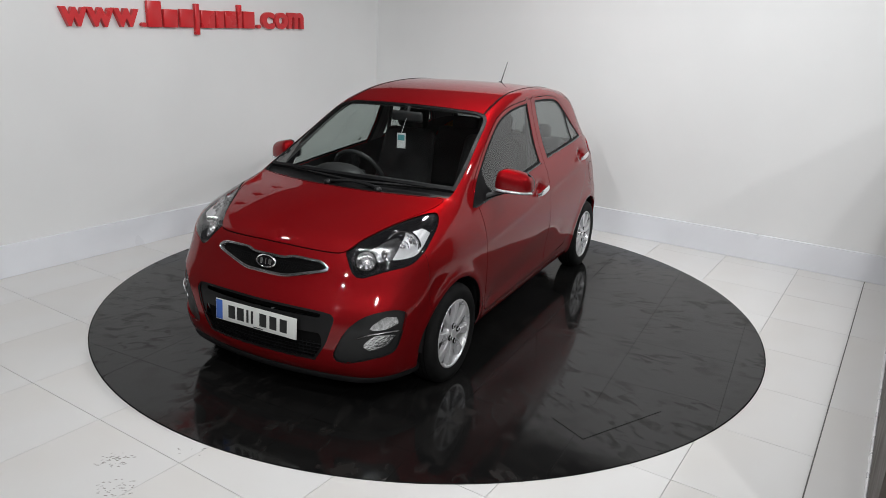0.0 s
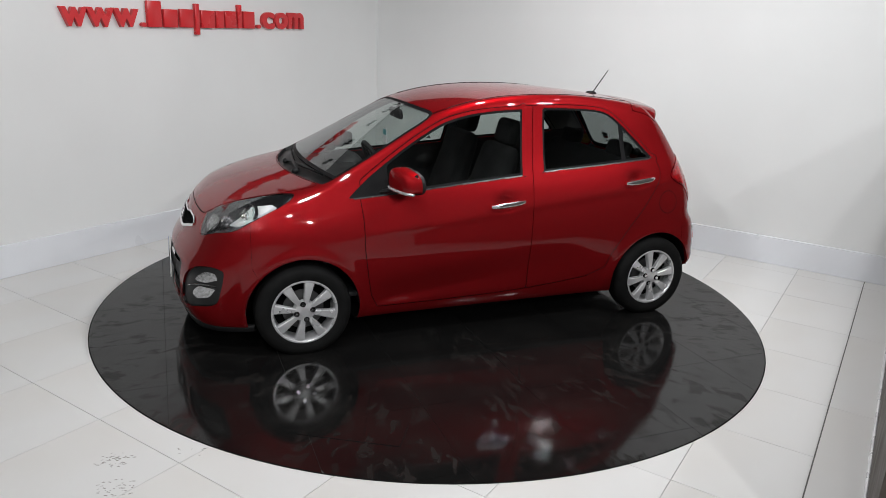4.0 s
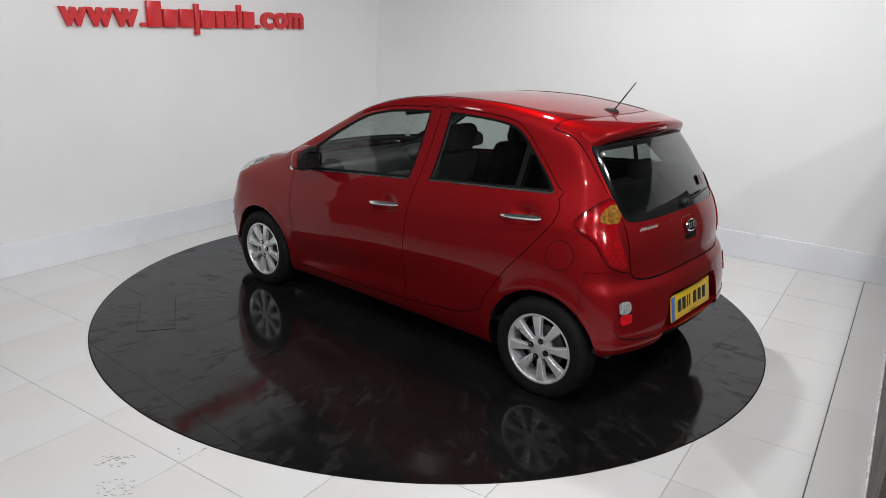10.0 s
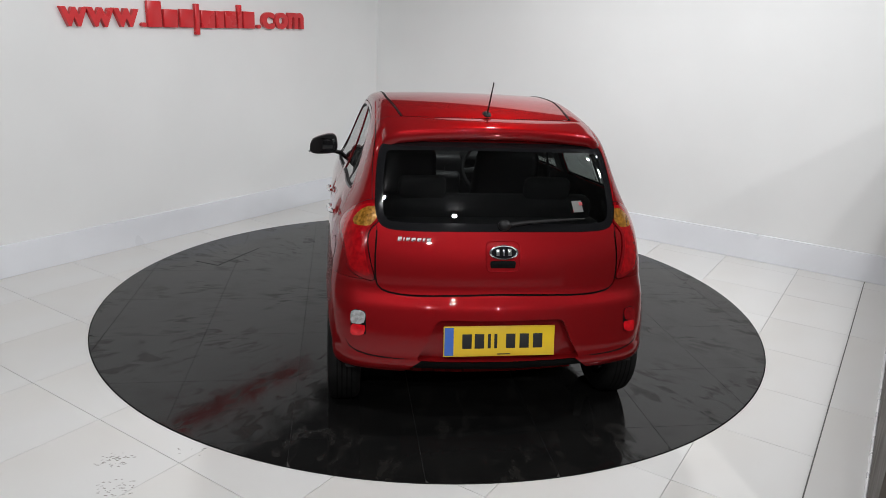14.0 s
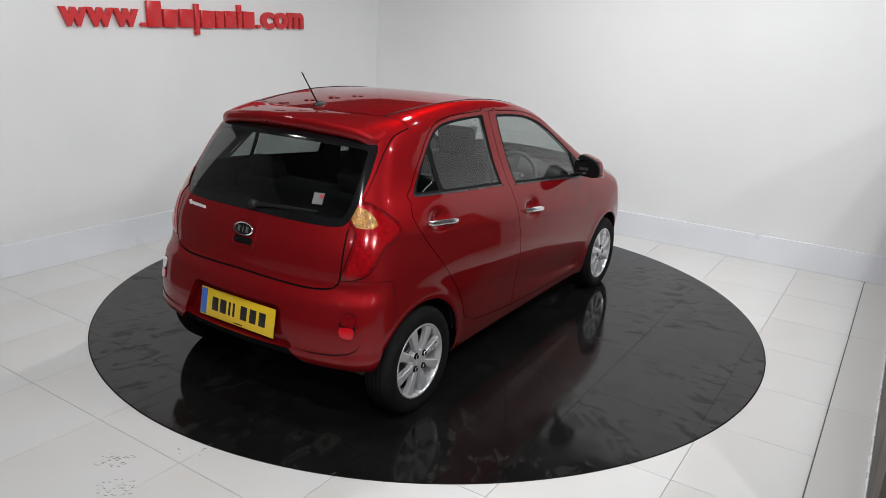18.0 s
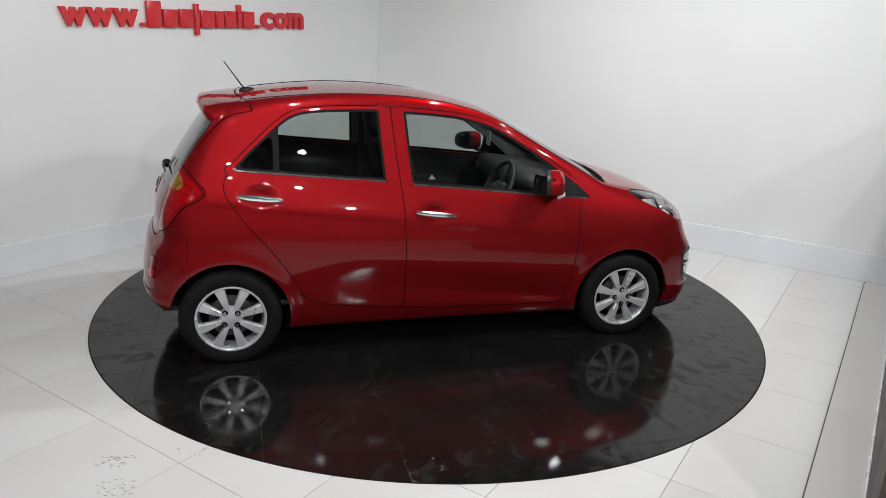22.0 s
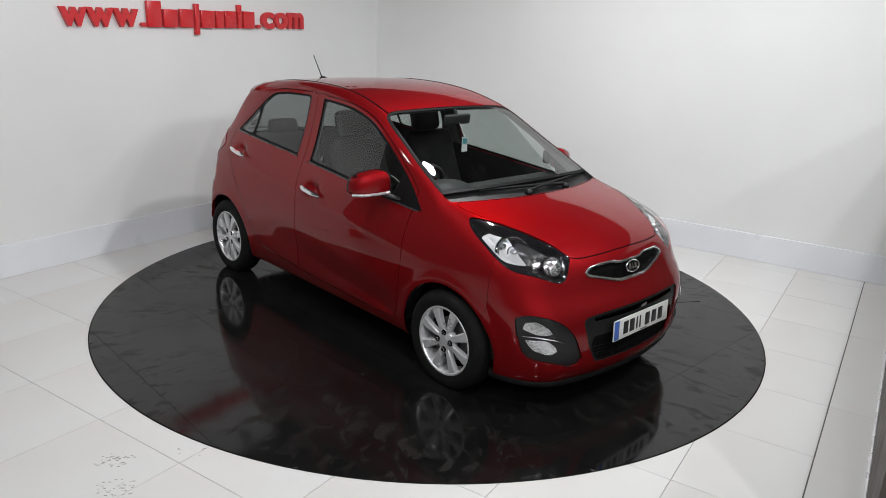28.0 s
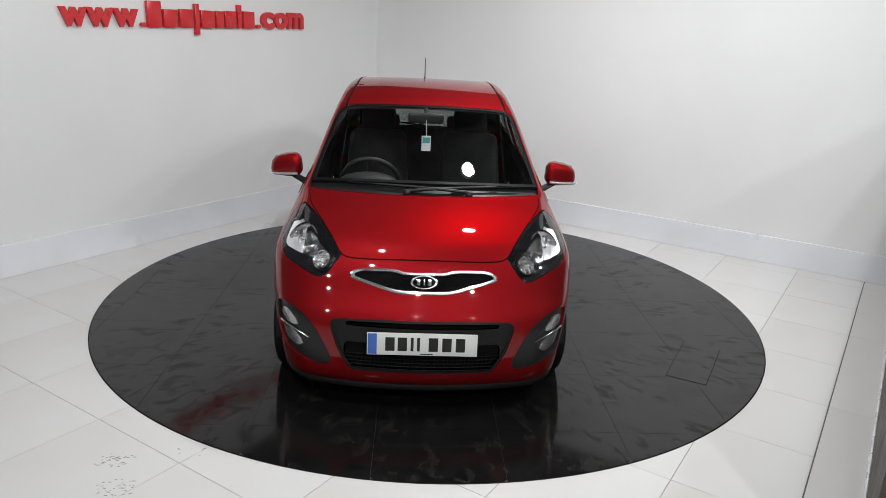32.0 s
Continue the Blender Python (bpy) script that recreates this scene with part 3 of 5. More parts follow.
def skin_grid(nu=250, nv=170):
    """Points of the left half of the skin, row by row from tail to nose, each from the top round to the floor pan."""
    u = np.linspace(-1, 1, nu)
    ang = radians(90) * np.sign(u) * np.abs(u) ** 3.2
    phi = np.linspace(0, math.pi, nv)
    U, Q = np.meshgrid(np.arange(nu), phi, indexing="ij")
    U, Q = U.ravel(), Q.ravel()
    o = np.stack([0.1 + 1.25 * u[U], 0 * Q, 0 * Q + 0.62], 1)
    a = ang[U]
    d = np.stack([np.sin(a), np.cos(a) * np.sin(Q), np.cos(a) * np.cos(Q)], 1)
    lo, hi = np.zeros(len(Q)), np.full(len(Q), 1.6)
    for _ in range(22):
        mid = (lo + hi) / 2
        out = skin(o + d * mid[:, None]) > 0
        hi = np.where(out, mid, hi)
        lo = np.where(out, lo, mid)
    V = o + d * ((lo + hi) / 2)[:, None]
    V[(Q < 1e-6) | (Q > math.pi - 1e-6), 1] = 0
    i = np.arange(nu * nv).reshape(nu, nv)
    i[0], i[-1] = i[0, 0], i[-1, 0]                 # all rays meet at the two end points
    q = np.stack([i[:-1, :-1], i[1:, :-1], i[1:, 1:], i[:-1, 1:]], -1).reshape(-1, 4)
    F = np.concatenate([q[:, [0, 1, 2]], q[:, [0, 2, 3]]])
    return V, F[(F[:, 0] != F[:, 1]) & (F[:, 1] != F[:, 2]) & (F[:, 0] != F[:, 2])]


# ---- cutting the skin into panels along smooth outlines ----
def outline(points, sub=6):
    """A smooth closed line through points."""
    p = np.array(points, float)
    if sub < 2:
        return p
    out = []
    n = len(p)
    for i in range(n):
        a, b, c, d = p[i - 1], p[i], p[(i + 1) % n], p[(i + 2) % n]
        for t in np.arange(sub) / sub:
            out.append(0.5 * (2 * b + (c - a) * t + (2 * a - 5 * b + 4 * c - d) * t * t + (3 * b - a - 3 * c + d) * t ** 3))
    return np.array(out)


def inside_by(q, line):
    """Signed distance of the places q to a closed line, below zero inside."""
    a, b = line, np.roll(line, -1, 0)
    e = b - a
    best = np.full(len(q), 1.0)
    flips = np.zeros(len(q), bool)
    for (ax, ay), (ex, ey) in zip(a, e):
        dx, dy = q[:, 0] - ax, q[:, 1] - ay
        t = np.clip((dx * ex + dy * ey) / max(ex * ex + ey * ey, 1e-12), 0, 1)
        best = np.minimum(best, np.hypot(dx - ex * t, dy - ey * t))
        cross = (ay > q[:, 1]) != (ay + ey > q[:, 1])
        if abs(ey) > 1e-12:
            flips ^= cross & (q[:, 0] < ax + ex * (q[:, 1] - ay) / ey)
    return np.where(flips, -best, best)


class Sheet:
    """A piece of the skin: corners, their normals and triangles."""

    def __init__(self, V, N, F):
        self.V, self.N, self.F = V, N, F

    def cut(self, f):
        """Split along f = 0; returns the piece with f below zero and the rest."""
        V, N, F = self.V, self.N, self.F
        f = np.where(np.abs(f) < 1e-7, 1e-7, f)
        neg = f < 0
        s = neg[F].sum(1)
        ins, outs = [F[s == 3]], [F[s == 0]]
        newV, newN = [V], [N]
        count = len(V)
        mixed = F[(s == 1) | (s == 2)]
        if len(mixed):
            lone = np.where(neg[mixed].sum(1) == 1, True, False)
            odd = neg[mixed] == lone[:, None]
            k = odd.argmax(1)
            r = np.arange(len(mixed))
            a, b, c = mixed[r, k], mixed[r, (k + 1) % 3], mixed[r, (k + 2) % 3]
            e = np.concatenate([np.sort(np.stack([a, b], 1), 1), np.sort(np.stack([a, c], 1), 1)])
            u, inv = np.unique(e, axis=0, return_inverse=True)
            inv = inv.ravel()
            t = (f[u[:, 0]] / (f[u[:, 0]] - f[u[:, 1]]))[:, None]
            newV.append(V[u[:, 0]] * (1 - t) + V[u[:, 1]] * t)
            n = N[u[:, 0]] * (1 - t) + N[u[:, 1]] * t
            newN.append(n / np.linalg.norm(n, axis=1)[:, None])
            ab, ac = inv[:len(a)] + count, inv[len(a):] + count
            tip = np.stack([a, ab, ac], 1)
            base = np.concatenate([np.stack([ab, b, c], 1), np.stack([ab, c, ac], 1)])
            both = np.concatenate([lone, lone])
            ins += [tip[lone], base[~both]]
            outs += [tip[~lone], base[both]]
        V, N = np.concatenate(newV), np.concatenate(newN)
        return Sheet(V, N, np.concatenate(ins)).tidy(), Sheet(V, N, np.concatenate(outs)).tidy()

    def tidy(self):
        used, F = np.unique(self.F, return_inverse=True)
        return Sheet(self.V[used], self.N[used], F.reshape(-1, 3))

    def moved(self, d):
        """The same piece, d metres further out."""
        return Sheet(self.V + self.N * d, self.N, self.F)

    def mirrored(self):
        k = np.array([1, -1, 1])
        return Sheet(self.V * k, self.N * k, self.F[:, ::-1])

    def plus(self, other):
        return Sheet(np.concatenate([self.V, other.V]), np.concatenate([self.N, other.N]), np.concatenate([self.F, other.F + len(self.V)]))

    def both(self):
        return self.plus(self.mirrored())

    def rim(self):
        """The border's edges, but for those on the middle line."""
        e = np.concatenate([self.F[:, [0, 1]], self.F[:, [1, 2]], self.F[:, [2, 0]]])
        key = np.sort(e, 1)
        _, idx, n = np.unique(key, axis=0, return_index=True, return_counts=True)
        e = e[idx[n == 1]]
        mid = (np.abs(self.V[e[:, 0], 1]) < 1e-5) & (np.abs(self.V[e[:, 1], 1]) < 1e-5)
        return e[~mid]

    def wall(self, d0, d1):
        """A strip along the border from d0 to d1 metres out."""
        e = self.rim()
        k = len(self.V)
        V = np.concatenate([self.V + self.N * d0, self.V + self.N * d1])
        F = np.concatenate([np.stack([e[:, 0], e[:, 1], e[:, 1] + k], 1), np.stack([e[:, 0], e[:, 1] + k, e[:, 0] + k], 1)])
        return V, F

    def slab(self, d, thick=0.004):
        """The piece d metres out, its border turned in by thick."""
        V, F = self.wall(d, d - thick)
        k = len(self.V)
        return np.concatenate([self.V + self.N * d, V]), np.concatenate([self.F, F + k])


def panel(name, sheet, mat, parent, label="", out=0.0, turn_in=0.0):
    """Link a piece of skin, moved out by some metres, with its border turned in."""
    V, N, F = sheet.V + sheet.N * out, sheet.N, sheet.F
    if turn_in:
        W, G = sheet.wall(out, out - turn_in)
        n = np.cross(W[G[:, 1]] - W[G[:, 0]], W[G[:, 2]] - W[G[:, 0]])
        wn = np.zeros_like(W)
        for k in range(3):
            np.add.at(wn, G[:, k], n)
        wn = wn / np.maximum(np.linalg.norm(wn, axis=1), 1e-12)[:, None]
        wn[np.linalg.norm(wn, axis=1) < 0.5] = (0, 0, 1)
        F = np.concatenate([F, G + len(V)])
        V, N = np.concatenate([V, W]), np.concatenate([N, wn])
    return link_mesh(name, V, F, mat, parent, label, N)


# ---- the car: its skin cut into panels ----
car = tagged(new("car"), "glossy metallic red five-door hatchback parked on a black turntable", "car")

OPEN_FRONT = outline([(0.93, 0.916), (0.93, 0.916), (0.82, 1.007), (0.697, 1.094), (0.572, 1.177), (0.44, 1.255), (0.298, 1.324), (0.122, 1.368), (-0.06, 1.388), (-0.217, 1.396), (-0.217, 1.396), (-0.20, 1.21), (-0.18, 1.01), (-0.18, 1.01), (0.2, 0.979), (0.57, 0.946)], 5)
OPEN_REAR = outline([(-0.358, 1.404), (-0.358, 1.404), (-0.59, 1.40), (-0.755, 1.388), (-0.84, 1.365), (-0.908, 1.321), (-0.98, 1.257), (-1.07, 1.174), (-1.157, 1.088), (-1.157, 1.088), (-0.97, 1.075), (-0.65, 1.05), (-0.33, 1.027), (-0.33, 1.027), (-0.344, 1.218)], 5)
DOOR_FRONT = np.array([(0.86, 0.925), (0.848, 0.80), (0.842, 0.62), (0.82, 0.45), (0.80, 0.34), (0.76, 0.262), (0.385, 0.263), (0.0, 0.272), (-0.228, 0.285), (-0.224, 0.50), (-0.226, 0.675), (-0.235, 0.855), (-0.25, 1.016), (-0.27, 1.20), (-0.292, 1.4195), (-0.19, 1.4185), (-0.1, 1.2), (0.4, 1.1)])
DOOR_REAR = np.array([(-0.228, 0.285), (-0.45, 0.305), (-0.66, 0.33), (-0.80, 0.385), (-0.84, 0.48), (-0.90, 0.57), (-0.97, 0.668), (-1.063, 0.775), (-1.15, 0.885), (-1.193, 0.95), (-1.206, 1.0), (-1.198, 1.042), (-1.160, 1.092), (-0.9, 1.2), (-0.4, 1.3), (-0.39, 1.4245), (-0.292, 1.4195), (-0.27, 1.20), (-0.25, 1.016), (-0.235, 0.855), (-0.226, 0.675), (-0.224, 0.50)])
B_LINE = ((0.2, -0.226), (0.5, -0.224), (0.675, -0.226), (0.855, -0.235), (1.016, -0.25), (1.2, -0.27), (1.42, -0.292))
SCREEN = outline([(0.372, -0.1), (0.372, 0.1), (0.362, 0.30), (0.348, 0.47), (0.405, 0.548), (0.60, 0.585), (0.86, 0.628), (1.04, 0.640), (1.075, 0.60), (1.125, 0.45), (1.175, 0.24), (1.19, 0.08), (1.19, -0.08), (1.175, -0.24), (1.0, -0.5), (0.6, -0.5), (0.352, -0.30)], 5)
BONNET = outline([(1.196, 0.1), (1.18, 0.25), (1.13, 0.455), (1.085, 0.60), (1.12, 0.628), (1.26, 0.600), (1.475, 0.505), (1.60, 0.445), (1.665, 0.408), (1.692, 0.36), (1.712, 0.24), (1.722, 0.1), (1.722, -0.1), (1.69, -0.36), (1.4, -0.4), (1.18, -0.25), (1.196, -0.1)], 5)
HEADLAMP = outline([(0.695, 0.936), (0.723, 0.897), (0.823, 0.843), (0.905, 0.801), (0.969, 0.771), (1.027, 0.755), (1.143, 0.737), (1.23, 0.716), (1.308, 0.697), (1.345, 0.716), (1.356, 0.766), (1.348, 0.808), (1.266, 0.843), (1.102, 0.885), (0.903, 0.922), (0.771, 0.938)], 5)
GRILLE = outline([(0, 0.743), (0.095, 0.743), (0.145, 0.754), (0.24, 0.752), (0.305, 0.747), (0.347, 0.717), (0.25, 0.690), (0.134, 0.662), (0.06, 0.659), (0, 0.659), (-0.06, 0.659), (-0.134, 0.662), (-0.25, 0.69), (-0.347, 0.717), (-0.305, 0.747), (-0.145, 0.754), (-0.095, 0.743)], 3)
INTAKE = outline([(0, 0.543), (0.21, 0.542), (0.40, 0.533), (0.438, 0.512), (0.425, 0.45), (0.397, 0.372), (0.345, 0.29), (0.31, 0.277), (0, 0.277), (-0.31, 0.277), (-0.397, 0.372), (-0.438, 0.512), (-0.40, 0.533), (-0.21, 0.542)], 4)
FOG = outline([(0.712, 0.545), (0.719, 0.511), (0.706, 0.42), (0.680, 0.337), (0.602, 0.312), (0.488, 0.284), (0.436, 0.310), (0.462, 0.387), (0.511, 0.473), (0.581, 0.535), (0.667, 0.559)], 5)
HATCH = outline([(0, 0.700), (0.20, 0.695), (0.38, 0.690), (0.47, 0.694), (0.535, 0.707), (0.564, 0.745), (0.568, 0.86), (0.562, 0.97), (0.578, 1.06), (0.578, 1.19), (0.566, 1.30), (0.556, 1.36), (0.548, 1.42), (0.50, 1.5), (0, 1.52), (-0.5, 1.5), (-0.57, 1.3), (-0.57, 0.86), (-0.5, 0.70), (-0.2, 0.695)], 5)
REAR_OPEN = outline([(0, 1.346), (0.25, 1.343), (0.48, 1.335), (0.535, 1.315), (0.555, 1.25), (0.566, 1.15), (0.567, 1.06), (0.552, 1.0), (0.51, 0.975), (0.39, 0.970), (0.2, 0.974), (0, 0.976), (-0.2, 0.974), (-0.51, 0.975), (-0.567, 1.06), (-0.535, 1.315), (-0.25, 1.343)], 5)
TAIL_LAMP = outline([(0.976, 1.092), (0.894, 1.075), (0.785, 1.020), (0.722, 0.968), (0.765, 0.925), (0.845, 0.888), (0.925, 0.800), (0.978, 0.768), (1.09, 0.745), (1.066, 0.825), (1.012, 0.945), (1.035, 1.008), (1.02, 1.06)], 5)
AMBER_LINE = outline([(0.884, 0.982), (0.894, 1.026), (0.950, 1.060), (1.03, 1.054), (1.044, 1.006), (0.985, 0.979)], 4)
GROOVE = ((0.700, 0.470, 0.002), (0.682, 0.442, 0.005), (0.65, 0.425, 0.0065), (0.60, 0.415, 0.007), (0.54, 0.410, 0.0065), (0.47, 0.408, 0.005), (0.40, 0.409, 0.002))
RECESS = outline([(0, 0.592), (0.26, 0.592), (0.295, 0.58), (0.340, 0.48), (0.378, 0.412), (0.35, 0.403), (0, 0.403), (-0.35, 0.403), (-0.378, 0.412), (-0.295, 0.58), (-0.26, 0.592)], 3)
GAP_HALF = 0.0023


def belt(x):
    return 0.915 + (0.93 - x) * 0.0838


V, F = skin_grid(270, 190)
skin_left = Sheet(V, skin_normal(V), F).tidy()
skin_left.N[np.abs(skin_left.V[:, 1]) < 1e-5, 1] = 0


def from_side(line):
    def f(s):
        d = inside_by(s.V[:, [0, 2]], line)
        return np.where(s.V[:, 1] > 0.3, d, 1.0)
    return f


def from_end(line, x0):
    """Outline drawn in y and z, on the nose (x0 > 0) or on the tail."""
    return lambda s: np.where((s.V[:, 0] - x0) * np.sign(x0) > 0, inside_by(s.V[:, [1, 2]], line), 1.0)


def from_top(line):
    return lambda s: np.where(s.V[:, 2] > 0.72, inside_by(s.V[:, :2], line), 1.0)


def round_corner(line, x0):
    """Outline drawn on a fold round the car's corner: along 0.8 of the width off the length, and z."""
    sign = np.sign(x0)
    return lambda s: np.where((s.V[:, 0] - x0) * sign > 0, inside_by(np.stack([s.V[:, 0] * sign - 0.8 * s.V[:, 1], s.V[:, 2]], 1), line), 1.0)


rest = skin_left
for wx in WHEELS:
    r = np.hypot(rest.V[:, 0] - wx, rest.V[:, 2] - AXLE_Z)
    _, rest = rest.cut(np.maximum(r - 0.322, 0.42 - rest.V[:, 1]))
seams = []


def take(f, gap=GAP_HALF):
    """Cut a panel out of what is left, with a narrow gap round it."""
    global rest
    d = f(rest)
    if gap <= 0:
        got, rest = rest.cut(d)
        return got
    grown, rest = rest.cut(d - gap)
    got, seam = grown.cut(f(grown) + gap)
    seams.append(seam)
    return got


open_front = take(from_side(OPEN_FRONT), 0)
open_rear = take(from_side(OPEN_REAR), 0)
screen = take(from_top(SCREEN), 0)
bonnet = take(from_top(BONNET))
headlamp = take(round_corner(HEADLAMP, 1.0), 0.0018)
grille = take(from_end(GRILLE, 1.4), 0)
intake = take(from_end(INTAKE, 1.4), 0)
fog = take(from_end(FOG, 1.3), 0)
rear_open = take(from_end(REAR_OPEN, -1.0), 0)
tail_lamp = take(round_corner(TAIL_LAMP, -1.15), 0.0026)
recess = take(from_end(RECESS, -1.4), 0)


def hatch_line(s):
    d = from_end(HATCH, -0.9)(s)
    # its top edge crosses the roof behind the aerial
    d = np.where(s.V[:, 2] > 0.97, d * 2.4, d)
    return np.maximum(d, s.V[:, 0] + 1.135 - 0.30 * s.V[:, 1] ** 2)


hatch = take(hatch_line, 0.0040)


def belt_trim(line, x0, x1):
    return lambda s: np.maximum(np.maximum(from_side(line)(s) - 0.008, s.V[:, 2] - belt(s.V[:, 0]) - 0.006), np.maximum(s.V[:, 0] - x1, x0 - s.V[:, 0]))


trim_front = take(belt_trim(OPEN_FRONT, -0.178, 0.90), 0)
trim_rear = take(belt_trim(OPEN_REAR, -1.150, -0.332), 0)


def b_line(z):
    return np.interp(z, [q[0] for q in B_LINE], [q[1] for q in B_LINE])


def front_door_line(s):
    d = np.minimum(from_side(DOOR_FRONT)(s), np.maximum(from_side(OPEN_FRONT)(s) - 0.021, s.V[:, 0] - 0.852))
    d = np.where(s.V[:, 1] > 0.3, d, 1.0)
    return np.maximum(d, b_line(s.V[:, 2]) - s.V[:, 0])


def rear_door_line(s):
    d = np.minimum(from_side(DOOR_REAR)(s), from_side(OPEN_REAR)(s) - 0.021)
    d = np.where(s.V[:, 1] > 0.3, d, 1.0)
    return np.maximum(d, s.V[:, 0] - b_line(s.V[:, 2]))


front_door = take(front_door_line)
rear_door = take(rear_door_line)
roof = take(lambda s: np.where(s.V[:, 2] > 1.2, np.maximum(np.maximum(s.V[:, 1] - (0.475 - 0.05 * np.clip((-0.6 - s.V[:, 0]) / 0.5, 0, 1) + 0.03 * np.clip((s.V[:, 0] + 0.1) / 0.4, 0, 1)), s.V[:, 0] - 0.42), -1.139 + 0.30 * s.V[:, 1] ** 2 - s.V[:, 0]), 1.0), 0.007)
underside = take(lambda s: s.V[:, 2] - 0.196, 0)


def tail_notch(s):
    """The undertray beneath the rear bumper, coloured black for the shade there."""
    edge = np.interp(s.V[:, 1], (0, 0.355, 0.40, 0.45, 0.60, 0.75), (0.408, 0.408, 0.372, 0.325, 0.305, 0.30))
    return np.where(s.V[:, 0] < -1.45, s.V[:, 2] - edge, 1.0)


undertray = take(tail_notch, 0)
front_bumper = take(lambda s: np.maximum(1.475 - s.V[:, 0] - 0.5 * np.clip(0.56 - s.V[:, 2], 0, 1), s.V[:, 2] - 0.80), 0.0008)
rear_bumper = take(lambda s: np.maximum(s.V[:, 0] + 1.40 + 0.5 * np.clip(s.V[:, 2] - 0.5, -1, 0), s.V[:, 2] - 0.747), 0.0012)
fuel_flap = rest.cut(np.where(rest.V[:, 1] > 0.3, np.hypot(rest.V[:, 0] + 1.262, rest.V[:, 2] - 0.80) - 0.076, 1.0))

body = panel("body", rest.both(), RED, car, "glossy metallic red unibody with flared wheel arches")
panel("bonnet", bonnet.both(), RED, car, turn_in=0.008)
panel("roof", roof.both(), RED, car)
fb = panel("front_bumper", front_bumper.both(), RED, car, turn_in=0.012)
rb = panel("rear_bumper", rear_bumper.both(), RED, car, turn_in=0.02)
tailgate = panel("tailgate", hatch.both(), RED, car, "red tailgate with a tinted rear window", turn_in=0.008)
panel("underside", underside.both(), BLACK_PLASTIC, car, "black plastic sill and floor pan edge", out=-0.008)
# shade under the bumper is put into the undertray's black colour
panel("undertray", undertray.both(), GAP, rb, "plastic undertray, blackened for the shade beneath the bumper", out=-0.02)
gaps = seams[0]
for s in seams[1:]:
    gaps = gaps.plus(s)
panel("panel_gap", gaps.both(), GAP, car, "black shadow gaps between the panels", out=-0.007)


def ring_part(name, flap, parent):
    """A round flap set into the wing, with its gap."""
    d = np.hypot(flap.V[:, 0] + 1.262, flap.V[:, 2] - 0.80)
    cap, edge = flap.cut(d - 0.0722)
    panel(name, cap, RED, parent, "round red fuel flap", out=0.0015)
    panel("flap_gap", edge, GAP, parent, out=0.0012)


ring_part("fuel_flap", fuel_flap[0], body)

# windscreen: black border, glass and the sunken wiper tray
f = from_top(SCREEN)
tray, upper = screen.cut(1.075 - 0.20 * screen.V[:, 1] ** 2 - screen.V[:, 0])
pane, border = upper.cut(np.maximum(f(upper) + 0.022, upper.V[:, 0] - 1.055 + 0.20 * upper.V[:, 1] ** 2))
windscreen = panel("windscreen", pane.both(), SCREEN_GLASS, car, "clear laminated windscreen", out=-0.003)
windscreen.visible_shadow = False
panel("screen_border", border.both(), BLACK_TRIM, windscreen, "black border printed round the screen", out=-0.0025)
panel("wiper_tray", tray.both(), BLACK_PLASTIC, car, "black plastic wiper tray", out=-0.022, turn_in=-0.02)

# tailgate window
f = from_end(REAR_OPEN, -1.0)
pane, border = rear_open.cut(f(rear_open) + 0.035)
rear_window = panel("rear_window", pane.both(), REAR_GLASS, tailgate, "tinted rear window", out=-0.002)
rear_window.visible_shadow = False
panel("window_border", border.both(), GLOSS_BLACK, rear_window, out=-0.002)

